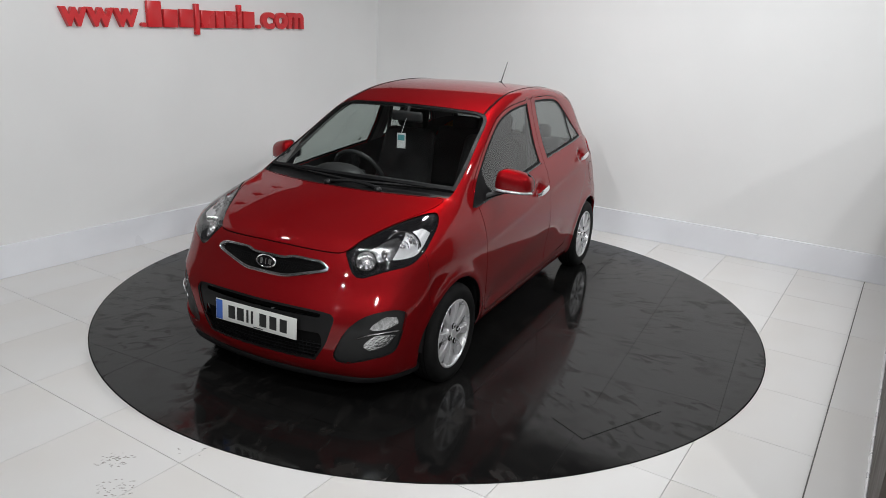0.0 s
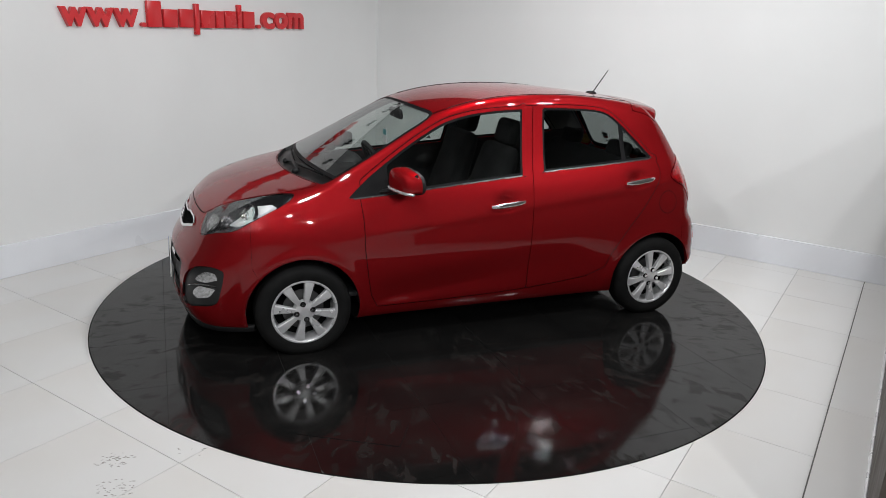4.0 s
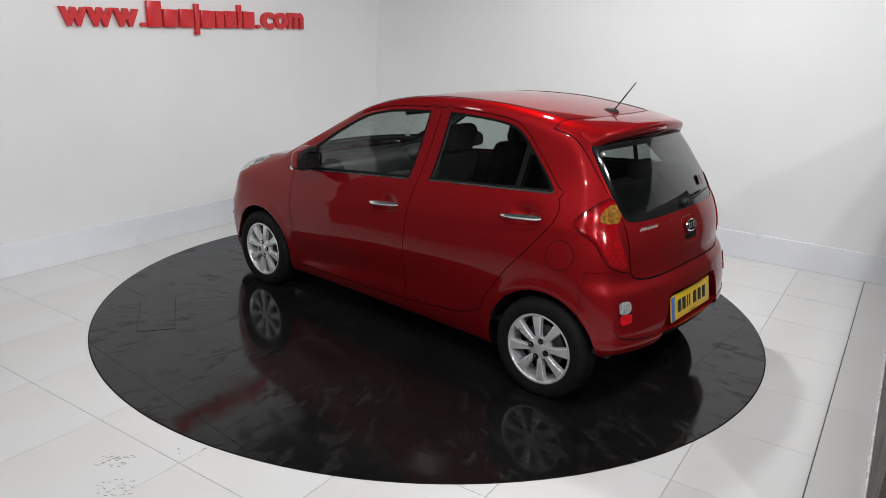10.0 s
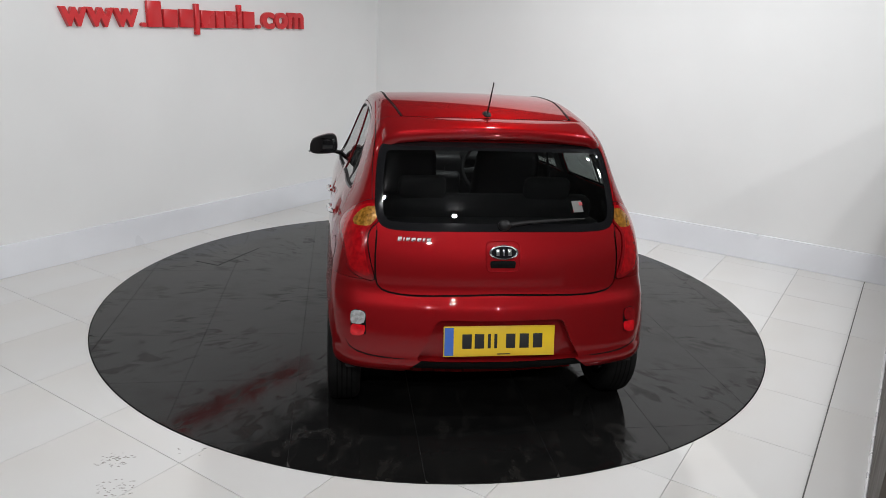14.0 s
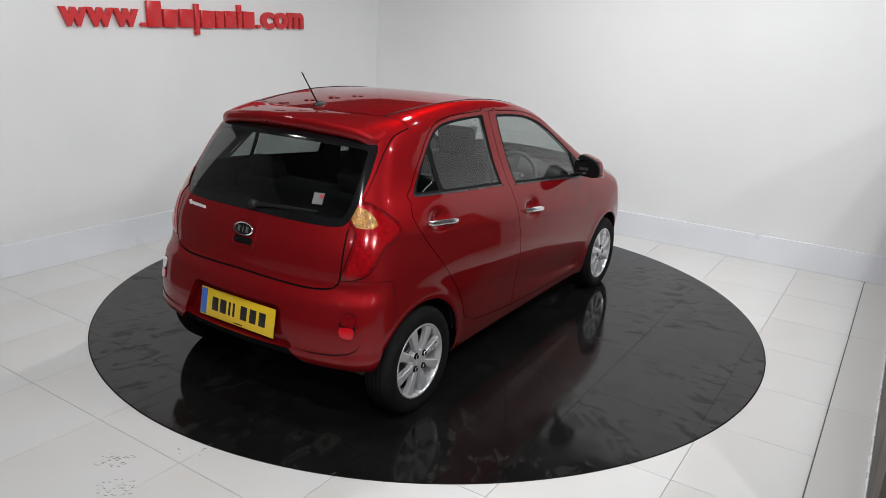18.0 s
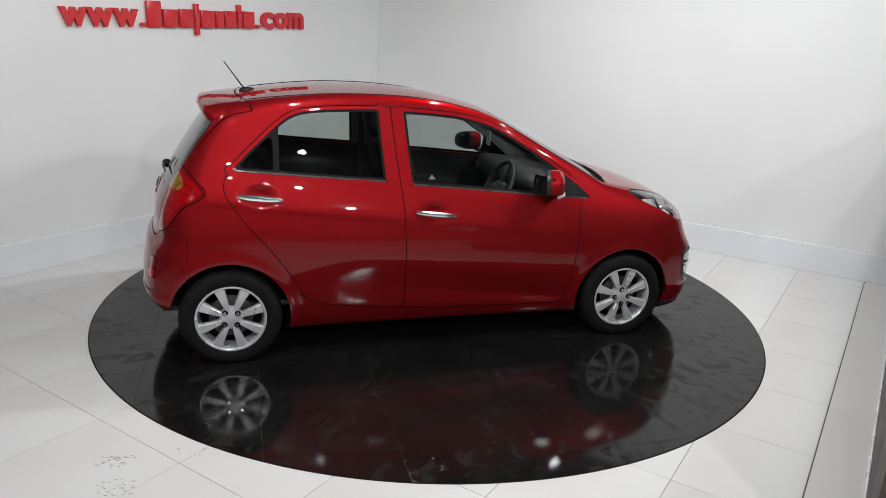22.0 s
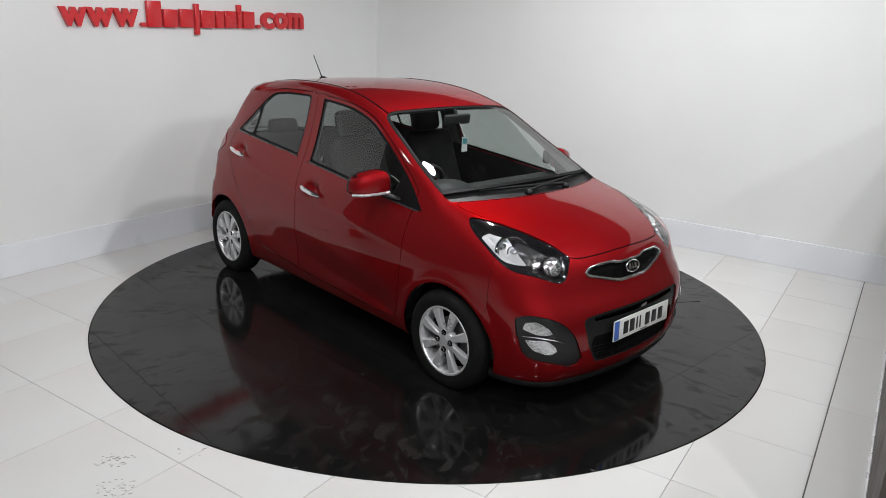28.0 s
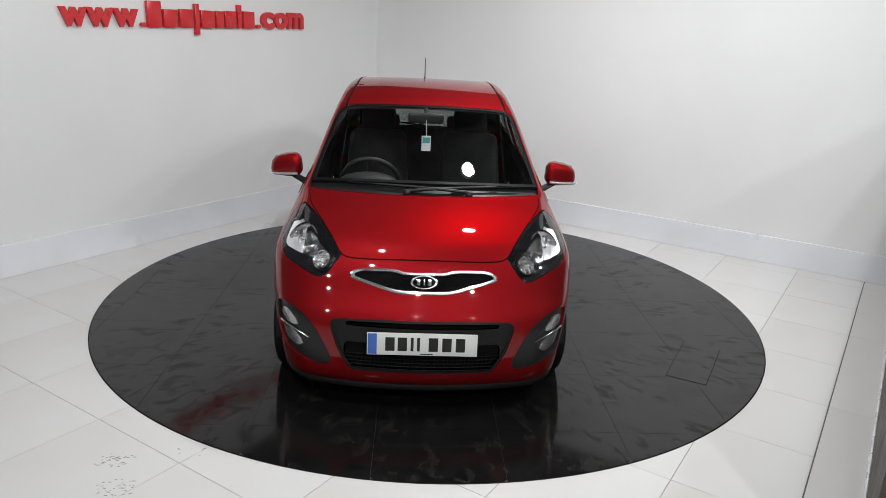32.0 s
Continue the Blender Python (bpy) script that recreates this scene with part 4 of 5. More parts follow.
# doors with their windows, trims and handles
sail, glazed = open_front.cut(0.70 - open_front.V[:, 0])
pane_f, frame_f = glazed.cut(np.maximum(from_side(OPEN_FRONT)(glazed) + 0.014, glazed.V[:, 0] - 0.685))
quarter, main = open_rear.cut(open_rear.V[:, 0] + 0.928)
pane_r, frame_r = main.cut(np.maximum(from_side(OPEN_REAR)(main) + 0.013, -0.912 - main.V[:, 0]))
pane_q, frame_q = quarter.cut(np.maximum(from_side(OPEN_REAR)(quarter) + 0.012, quarter.V[:, 0] + 0.944))
for side in (1, -1):
    way = (lambda s: s) if side > 0 else (lambda s: s.mirrored())
    for name, door, trim in (("front_door", front_door, trim_front), ("rear_door", rear_door, trim_rear)):
        d = panel(name, way(door), RED, car, "glossy red passenger door", turn_in=0.008)
        panel("belt_trim", way(trim), BELT, d, "satin dark strip under the window", out=0.003, turn_in=0.004)
        if name == "front_door":
            w = front_pane = panel("window", way(pane_f), SIDE_GLASS, d, "clear door window", out=-0.006)
            w.visible_shadow = False
            panel("window_frame", way(frame_f), BLACK_TRIM, d, "black window frame", out=-0.002)
            panel("mirror_panel", way(sail), BLACK_TRIM, d, "black triangle that carries the mirror", out=0.002, turn_in=0.004)
            hx, hz, hy = -0.055, 0.848, 0.785
        else:
            w = panel("window", way(pane_r), SIDE_GLASS, d, "clear door window", out=-0.006)
            w.visible_shadow = False
            panel("window_frame", way(frame_r.plus(frame_q)), BLACK_TRIM, d, "black window frame", out=-0.002)
            w = panel("quarter_window", way(pane_q), SIDE_GLASS, d, "small dark rear quarter window", out=-0.005)
            w.visible_shadow = False
            hx, hz, hy = -1.02, 0.952, 0.764
        bend = [(hx + u * 0.114, side * (hy + 0.016 * (1 - u ** 4) + (0.010 if name == "rear_door" else 0.004) * u), hz - u * 0.0115) for u in np.linspace(-1, 1, 13)]
        part("door_handle", tube(bend, [0.007 + 0.0055 * (1 - abs(u) ** 3) for u in np.linspace(-1, 1, 13)], flat=1.3), CHROME, d, "chrome pull handle")
    if side < 0:
        part("window_sticker", prism([(-0.020, -0.012), (0.020, -0.012), (0.0, 0.016)], 0.0008, axes((-0.066, -0.6885, 1.042), (1, 0, 0), (0, -0.90, 0.42))), HEADLINER, front_pane, "small pale triangular sticker")
    # door mirror
    mirror = new("door_mirror")
    mirror.parent = car
    tagged(mirror, "red door mirror on a black foot")
    shell = bmesh.new()
    bmesh.ops.create_uvsphere(shell, u_segments=32, v_segments=20, radius=1)
    for v in shell.verts:
        x, y, z = (math.copysign(abs(c) ** 0.62, c) for c in v.co)
        k = max(abs(x), abs(y), abs(z))
        x = max(x, -0.55)
        v.co = (0.615 + 0.075 * x + 0.035 * -y, side * (0.842 + 0.098 * y - 0.008 * z * y), 1.026 + (0.068 - 0.010 * y) * z - 0.010 * y)
    low = shell.copy()
    bmesh.ops.bisect_plane(shell, geom=shell.verts[:] + shell.edges[:] + shell.faces[:], plane_co=(0, 0, 0.978), plane_no=(0, 0, 1), clear_inner=True)
    bmesh.ops.bisect_plane(low, geom=low.verts[:] + low.edges[:] + low.faces[:], plane_co=(0, 0, 0.9775), plane_no=(0, 0, 1), clear_outer=True)
    back = shell.copy()
    tilt = Vector((1, side * 0.36, 0)).normalized()
    bmesh.ops.bisect_plane(shell, geom=shell.verts[:] + shell.edges[:] + shell.faces[:], plane_co=(0.597, side * 0.842, 1.0), plane_no=tilt, clear_inner=True)
    bmesh.ops.bisect_plane(back, geom=back.verts[:] + back.edges[:] + back.faces[:], plane_co=(0.5965, side * 0.842, 1.0), plane_no=tilt, clear_outer=True)
    part("mirror_shell", shell, RED, mirror, "red mirror shell")
    part("mirror_back", back, BLACK_PLASTIC, mirror, "black rim behind the shell")
    part("mirror_base", low, BLACK_PLASTIC, mirror, "black underside")
    part("mirror_glass", solid((0.006, 0.165, 0.098), (0.571, side * 0.842, 1.026), 0.02, (0, 0, -side * 20)), GLOSS_BLACK, mirror, "dark mirror glass")
    strip = []
    for y in np.linspace(0.765, 0.945, 12):
        q = min(max((y - 0.842) / 0.098, -0.98), 0.985)
        strip.append((0.618 + 0.070 * (1 - abs(q) ** 3.2) ** 0.3125 - 0.035 * q, side * y, 0.980 - 0.008 * q))
    part("indicator", tube(strip, 0.0085), CLEAR_LAMP, mirror, "clear indicator strip")
    part("mirror_foot", tube([(0.74, side * 0.69, 0.938), (0.70, side * 0.74, 0.955), (0.665, side * 0.79, 0.972)], [0.03, 0.026, 0.024], flat=0.6, sides=12), BLACK_PLASTIC, mirror)
    # headlamp
    hs = way(headlamp)
    lamp = panel("headlight", hs, LENS, car, "clear swept-back headlight with chrome reflectors")
    lamp.visible_shadow = False
    hf = inside_by(np.stack([hs.V[:, 0] - 0.8 * np.abs(hs.V[:, 1]), hs.V[:, 2]], 1), HEADLAMP)
    s1 = hs.V[:, 0] - 0.8 * np.abs(hs.V[:, 1])
    # lamp bowl behind the lens: black along the top and inner end, bright chrome elsewhere
    deep = np.clip(-hf / 0.045, 0, 1)
    pit = Sheet(hs.V - hs.N * (0.004 + 0.050 * deep)[:, None], hs.N, hs.F)
    top_edge = np.interp(s1, (0.78, 0.83, 0.96, 1.05, 1.12, 1.17), (0.900, 0.908, 0.893, 0.85, 0.79, 0.74))
    bright, dark = pit.cut(np.maximum(np.maximum(np.maximum(hs.V[:, 2] - top_edge, 0.80 - hs.V[:, 2]), 0.785 - s1), hf + 0.016))
    cs = dark.V[:, 0] - 0.8 * np.abs(dark.V[:, 1])
    near = inside_by(np.stack([cs, dark.V[:, 2]], 1), HEADLAMP)
    smoked, dark = dark.cut(np.maximum(np.maximum(dark.V[:, 2] - np.interp(cs, (0.78, 0.99, 1.0, 1.12, 1.2, 1.3, 1.4), (0.80, 0.80, 0.86, 0.835, 0.805, 0.775, 0.75)), 0.79 - cs), near + 0.022))
    link_mesh("smoked_bezel", smoked.V, smoked.F, SMOKED, lamp, "smoked chrome floor of the lamp")
    link_mesh("lamp_housing", dark.V, dark.F, GLOSS_BLACK, lamp, "black lamp housing")
    link_mesh("silver_bezel", bright.V, bright.F, LAMP_SILVER, lamp, "satin silver bezel")
    for cx, cy, cz, r in ((1.475, 0.600, 0.803, 0.077), (1.642, 0.495, 0.757, 0.044)):
        way_out = Vector((0.72, side * 0.44, 0.53))
        m = axes(Vector((cx, side * cy, cz)) + way_out.normalized() * (0.013 if r > 0.06 else 0.0), (0, 0, 1), way_out)
        part("reflector_bowl", lathe([(r * 1.10, 0.004), (r * 1.06, 0.014), (r, 0.012), (r * 0.93, -0.002), (r * 0.72, -0.020), (r * 0.4, -0.032), (r * 0.16, -0.034)], 40, m=m), REFLECTOR, lamp, "chrome bowl")
        part("bulb", ball((r * 0.30, r * 0.30, r * 0.42), m @ Matrix.Translation((0, 0, -0.008)), lathe([(r * 0.46, 0.006), (r * 0.38, 0.014), (r * 0.33, 0.004)], 24, m=m)), CHROME, lamp)
        part("bowl_surround", lathe([(r * 1.10, 0.006), (r * 1.14, 0.010), (r * 1.22, 0.008), (r * 1.25, -0.002)], 40, m=m), GLOSS_BLACK, lamp, "black ring round the bowl")
        for k in range(-3, 4):
            w, high = r * 0.22, r * math.sqrt(max(0.84 - (k * 0.26) ** 2, 0.05))
            for sign, mat in ((1, CHROME), (-1, SMOKED)):
                if abs(k) > 1 or high > r * 0.6:
                    part("reflector_facet", moved(solid((high * 0.5, w, 0.004), (sign * (high * 0.5 + r * 0.10), k * r * 0.26, -0.012 + 0.012 * (k / 3) ** 2), 0.0012, (6 * k, -14 * sign, 0)), m), mat if k % 2 else CHROME, lamp)
    part("divider", solid((0.016, 0.06, 0.030), (1.585, side * 0.560, 0.797), 0.005, (0, -12, side * -42)), CHROME, lamp, "bright block between the bowls")
    # fog lamp nest
    ns = way(fog)
    nest = panel("fog_lamp_nest", ns, GREY_PLASTIC, fb, "dark plastic nest round the fog lamps", out=-0.012)
    Wv, Wf = ns.wall(0.001, -0.013)
    link_mesh("nest_rim", Wv, Wf, BLACK_PLASTIC, nest)
    for line, label in (([(0.703, 0.486), (0.694, 0.521), (0.659, 0.530), (0.618, 0.497), (0.600, 0.466), (0.66, 0.462)], "clear upper fog lamp"),
                        ([(0.693, 0.430), (0.629, 0.439), (0.590, 0.405), (0.577, 0.379), (0.608, 0.355), (0.668, 0.378)], "clear lower fog lamp")):
        lit, _ = fog.cut(inside_by(fog.V[:, [1, 2]], outline(line, 1)))
        fl = panel("fog_lamp", way(lit), FOG_LENS, fb, label, out=-0.006, turn_in=0.010)
    blade = [(1.662, 0.700, 0.450), (1.722, 0.660, 0.452), (1.762, 0.620, 0.446), (1.788, 0.584, 0.436), (1.806, 0.547, 0.421)]
    part("chrome_blade", tube([(x, side * y, z) for x, y, z in blade], [0.005, 0.005, 0.005, 0.004, 0.002]), CHROME, fb, "thin chrome blade between the fog lamps")
    # tail lamp
    ts = way(tail_lamp)
    tl = new("tail_lamp")
    tl.parent = car
    tagged(tl, "red tail lamp with an amber upper window")
    s3 = lambda s: -s.V[:, 0] - 0.8 * np.abs(s.V[:, 1])
    tf = lambda s: inside_by(np.stack([s3(s), s.V[:, 2]], 1), TAIL_LAMP)
    inner, edge = ts.cut(tf(ts) + 0.017)
    amber, red = inner.cut(inside_by(np.stack([s3(inner), inner.V[:, 2]], 1), AMBER_LINE))
    core, red = red.cut(np.maximum(np.maximum(red.V[:, 2] - 0.955, 0.90 - s3(red)), tf(red) + 0.026))
    panel("lamp_edge", edge, TAIL_RED_DARK, tl, "dark red outer lens", out=0.004, turn_in=0.010)
    panel("amber_lens", amber, AMBER, tl, "amber indicator window", out=0.004)
    panel("red_lens", red, TAIL_RED, tl, out=0.004)
    panel("brake_lens", core, TAIL_RED, tl, "bright red ribbed brake lens", out=0.006, turn_in=0.004)

# grille: chrome frame, dark honeycomb, badge
gf = from_end(GRILLE, 1.4)
hole, band = grille.cut(gf(grille) + 0.0075)
gr = panel("grille", hole.both(), GAP, car, "black honeycomb grille in a chrome frame", out=-0.016)
panel("grille_frame", band.both(), CHROME, gr, "chrome frame", out=0.004, turn_in=0.020)


def on_nose(y, z):
    """Where the nose of the skin lies, at a place across and up."""
    lo, hi = 1.2, 2.1
    for _ in range(24):
        mid = (lo + hi) / 2
        lo, hi = (lo, mid) if skin(np.array([(mid, y, z)]))[0] > 0 else (mid, hi)
    return lo


bead = [(on_nose(y, z) + 0.004, y, z) for y, z in GRILLE]
part("frame_bead", tube(bead + bead[:2], 0.0058, sides=8), CHROME, gr, "rounded chrome edge of the frame")
web = bmesh.new()
for k in range(-26, 27):
    for slope in (1, -1):
        pts = []
        for q in np.linspace(0, 1, 7):
            z = 0.650 + 0.115 * q
            y = k * 0.0155 + slope * (q - 0.5) * 0.070
            if inside_by(np.array([(abs(y), z)]), GRILLE)[0] < -0.010:
                x = np.interp(z, NOSE_Z, NOSE_X) - 0.26 * y * y
                pts.append((x - 0.014, y, z))
        if len(pts) > 1:
            web = tube(pts, 0.0022, web, 4)
tagged(part("honeycomb", web, GAP, gr, "black honeycomb mesh"), kind="stuff")


def badge(m, parent, w, h):
    """Oval maker's badge: chrome ring, dark field, plain raised bars in place of the letters."""
    b = new("badge")
    b.parent = parent
    tagged(b, "oval chrome and black badge")
    stretch = m @ Matrix.Diagonal((w, h, 1, 1))
    part("badge_ring", lathe([(0.99, 0), (1.0, 0.004), (0.93, 0.007), (0.84, 0.005), (0.83, 0)], 48, m=stretch), CHROME, b, "chrome ring")
    part("badge_field", disc(0.86, 0.004, stretch, 48), GLOSS_BLACK, b)
    for x, wide in ((-0.42, 0.26), (0.0, 0.10), (0.40, 0.28)):
        part("badge_bar", moved(solid((w * wide, h * 0.85, 0.003), (w * x, 0, 0.004), 0.001), m), CHROME, b)
    return b


badge(axes((1.792, 0, 0.711), (0, 1, 0), (0.95, 0, 0.32)), car, 0.064, 0.033)

# lower intake: dark plastic, slot above, mesh below
inf = from_end(INTAKE, 1.4)
well, lip = intake.cut(inf(intake) + 0.012)
ik = panel("intake", lip.both(), BLACK_PLASTIC, fb, "dark plastic air intake", out=-0.004)
Wv, Wf = intake.both().wall(0.0, -0.006)
link_mesh("intake_rim", Wv, Wf, BLACK_PLASTIC, ik)
slot, beam = well.cut(np.maximum(0.505 - well.V[:, 2], well.V[:, 1] - 0.365))
vent, beam = beam.cut(np.maximum(beam.V[:, 2] - 0.425, beam.V[:, 1] - 0.375))
panel("bumper_beam", beam.both(), BLACK_PLASTIC, ik, out=-0.008)
panel("slot", slot.both(), GAP, ik, "deep black slot", out=-0.04)
panel("lower_mesh", vent.both(), GAP, ik, out=-0.03)
web = bmesh.new()
for k in range(5):
    z = 0.285 + 0.019 * k
    web = tube([(np.interp(z, NOSE_Z, NOSE_X) - 0.26 * y * y - 0.018, y, z) for y in np.linspace(-0.34 - 0.01 * k, 0.34 + 0.01 * k, 15)], 0.003, web, 4)
for k in range(-16, 17):
    web = tube([(np.interp(z, NOSE_Z, NOSE_X) - 0.26 * (k * 0.0205) ** 2 - 0.018, k * 0.0205, z) for z in (0.28, 0.33, 0.372)], 0.0025, web, 4)
tagged(part("mesh_grid", web, BLACK_TRIM, ik, "black intake mesh"), kind="stuff")


def number_plate(m, parent, face, label, tall):
    """A plate with a blue band; its characters are plain dark bars."""
    p = part("number_plate", moved(solid((0.52, tall, 0.006), (0, 0, 0), 0.0025), m), face, parent, label)
    part("blue_band", moved(solid((0.042, tall * 0.92, 0.002), (-0.235, 0, 0.0035), 0.0008), m), BLUE, p)
    for x in (-0.152, -0.094, -0.048, -0.018, 0.052, 0.116, 0.180):
        thin = x in (-0.048, -0.018)
        part("character_bar", moved(solid((0.014 if thin else 0.044, 0.068, 0.0016), (x, 0, 0.0034), 0.0006), m), INK, p)
    part("maker_mark", moved(solid((0.06, 0.005, 0.0012), (0.02, -tall * 0.43, 0.0034)), m), INK, p)


number_plate(axes((1.888, 0, 0.434), (0, 1, 0), (1, 0, 0.05)), fb, WHITE_PLATE, "white front number plate with a blue band", 0.111)
number_plate(axes((-1.662, 0, 0.487), (0, -1, 0), (-1, 0, 0.17)), rb, YELLOW_PLATE, "yellow rear number plate with a blue band", 0.142)


def on_tail(y, z):
    """Where the tail of the skin lies, at a place across and up."""
    lo, hi = -1.9, -1.2
    for _ in range(24):
        mid = (lo + hi) / 2
        lo, hi = (mid, hi) if skin(np.array([(mid, y, z)]))[0] > 0 else (lo, mid)
    return lo


# recessed plate pocket in the rear bumper
e = recess.both()
back_in = np.array([0.048, 0, 0])
k, rim = len(e.V), e.rim()
pocket_V = np.concatenate([e.V + back_in, e.V, e.V + back_in])
pocket_F = np.concatenate([e.F, np.stack([rim[:, 0], rim[:, 1], rim[:, 1] + k], 1) + k, np.stack([rim[:, 0], rim[:, 1] + k, rim[:, 0] + k], 1) + k])
link_mesh("plate_pocket", pocket_V, pocket_F, RED, rb, "red recess for the number plate")
for side in (1, -1):
    s = rear_bumper
    got, _ = s.cut(np.where(s.V[:, 0] < -1.3, np.maximum(np.abs(s.V[:, 1] - 0.643) - 0.0340, np.maximum(0.498 - s.V[:, 2], s.V[:, 2] - 0.616)), 1.0))
    panel("lamp_surround", got if side > 0 else got.mirrored(), GAP, rb, "thin dark surround of the bumper lamp", out=0.0015)
    for z0, z1, mat, label in ((0.553, 0.614, CLEAR_LAMP if side > 0 else TAIL_RED_DARK, "clear reversing lamp" if side > 0 else "red rear reflector"), (0.500, 0.551, TAIL_FOG, "red rear fog lamp")):
        s = rear_bumper
        got, _ = s.cut(np.where(s.V[:, 0] < -1.3, np.maximum(np.abs(s.V[:, 1] - 0.643) - 0.032, np.maximum(z0 - s.V[:, 2], s.V[:, 2] - z1)), 1.0))
        panel("reflector_lamp", got if side > 0 else got.mirrored(), mat, rb, label, out=0.006, turn_in=0.008)
    part("bumper_groove", tube([(on_tail(y, z) + 0.001, side * y, z) for y, z, _ in GROOVE], [q[2] * 0.55 for q in GROOVE]), GAP, rb, "dark slit along the foot of the bumper")

badge(axes((-1.602, -0.006, 0.893), (0, -1, 0), (-0.94, 0, 0.28)), tailgate, 0.067, 0.033)
part("release_slot", solid((0.02, 0.118, 0.034), (-1.6065, -0.005, 0.837), 0.008, (0, -8, 0)), GAP, tailgate, "dark release slot under the badge")
bead = []
for k in range(41):
    a = k * math.tau / 40
    y = -0.005 + 0.077 * math.copysign(abs(math.cos(a)) ** 0.32, math.cos(a))
    z = 0.872 + 0.066 * math.copysign(abs(math.sin(a)) ** 0.32, math.sin(a))
    bead.append((on_tail(y, z) + 0.0005, y, z))
part("badge_surround", tube(bead, 0.0035, sides=6), RED, tailgate, "raised red surround of the badge")
for k, w in enumerate((0.020, 0.007, 0.018, 0.020, 0.019, 0.012, 0.020)):
    y = 0.470 - sum((0.020, 0.007, 0.018, 0.020, 0.019, 0.012, 0.020)[:k]) - 0.0055 * k - w / 2
    x = np.interp(0.935, TAIL_Z, TAIL_X) + 0.20 * y * y
    part("lettering_bar", solid((0.004, w, 0.020 if k else 0.026), (x - 0.006, y, 0.938), 0.0012, (0, -18, 12)), CHROME, tailgate, "small chrome lettering bar")
wiper = part("rear_wiper", tube([(-1.548, -0.02, 1.005), (-1.553, -0.12, 1.022), (-1.538, -0.28, 1.030), (-1.515, -0.40, 1.030)], [0.010, 0.009, 0.006, 0.004], ball((0.028, 0.03, 0.025), pose(-1.545, -0.015, 1.005))), BLACK_PLASTIC, tailgate, "black rear wiper resting on the window")
part("window_sticker", solid((0.001, 0.052, 0.056), (-1.4795, -0.372, 1.080), 0, (0, 34, 16)), HEADLINER, rear_window, "small white sticker inside the rear window")

for z, dy, w, mat in ((1.095, 0.012, 0.022, GREY_PLASTIC), (1.092, -0.016, 0.018, STICKER_RED), (1.066, 0.004, 0.04, STICKER_RED)):
    part("sticker_print", solid((0.0008, w, 0.016), (-1.4808 - (z - 1.08) * -0.62, -0.372 + dy, z), 0, (0, 34, 16)), mat, rear_window)


def skin_top(x, y):
    """Where the top of the skin lies, at a place along and across."""
    lo, hi = 0.9, 1.7
    for _ in range(24):
        mid = (lo + hi) / 2
        lo, hi = (lo, mid) if skin(np.array([(x, y, mid)]))[0] > 0 else (mid, hi)
    return lo


own, rows = bmesh.new(), []
for y in np.linspace(-0.53, 0.53, 41):
    end = max(abs(y) - 0.44, 0) / 0.09
    tip, z1 = -1.338 + 0.24 * y * y + 0.035 * end ** 2, 1.418 - 0.15 * y * y - 0.028 * end ** 2
    start = -1.15 + 0.24 * y * y
    z0 = skin_top(start, y) + 0.0015
    top = [(start + (tip - start) * q, z0 + (z1 - z0) * q + 0.016 * q * (1 - q)) for q in np.linspace(0, 1, 9)]
    sect = [(start, z0 - 0.03 - 0.05 * end)] + top + [(tip - 0.009, z1 - 0.005), (tip - 0.015, z1 - 0.016), (tip - 0.012, z1 - 0.036), (tip - 0.005, z1 - 0.053), (tip + 0.015, z1 - 0.060), (tip + 0.06, z1 - 0.058)]
    rows.append([own.verts.new((x, y, z)) for x, z in sect])
for p, q in zip(rows, rows[1:]):
    for k in range(len(p) - 1):
        own.faces.new((p[k], q[k], q[k + 1], p[k + 1]))
own.faces.new(rows[0])
own.faces.new(rows[-1][::-1])
part("spoiler", own, RED, tailgate, "red roof spoiler over the rear window", angle=50)
part("brake_light", solid((0.012, 0.22, 0.014), (-1.346, 0, 1.381), 0.004), TAIL_RED_DARK, tailgate, "high red brake light strip")

# black lip under the front bumper, wrapped round its corners
own, rows = bmesh.new(), []
for a in np.linspace(-1.15, 1.15, 61):
    lo, hi = 0.1, 1.2
    way = np.array((math.cos(a), math.sin(a)))
    for _ in range(24):
        mid = (lo + hi) / 2
        lo, hi = (lo, mid) if skin(np.array([(1.15 + mid * way[0], mid * way[1], 0.205)]))[0] > 0 else (mid, hi)
    near = lo
    ring = []
    for out, z in ((-0.030, 0.206), (-0.010, 0.202), (-0.006, 0.194), (-0.008, 0.172), (-0.014, 0.164), (-0.05, 0.162)):
        ring.append(own.verts.new((1.15 + (near + out) * way[0], (near + out) * way[1], z)))
    rows.append(ring)
for p, q in zip(rows, rows[1:]):
    for k in range(5):
        own.faces.new((p[k], q[k], q[k + 1], p[k + 1]))
part("front_lip", own, BLACK_PLASTIC, fb, "black plastic lip under the bumper")

# black strips in the roof's side channels
for side in (1, -1):
    line = []
    for x in np.linspace(-1.06, 0.26, 40):
        y = 0.475 - 0.05 * min(max((-0.6 - x) / 0.5, 0), 1) + 0.03 * min(max((x + 0.1) / 0.4, 0), 1)
        line.append((x, side * y, skin_top(x, y) - 0.001))
    part("roof_moulding", tube(line, 0.0038, sides=8), BLACK_TRIM, car, "black strip along the edge of the roof")

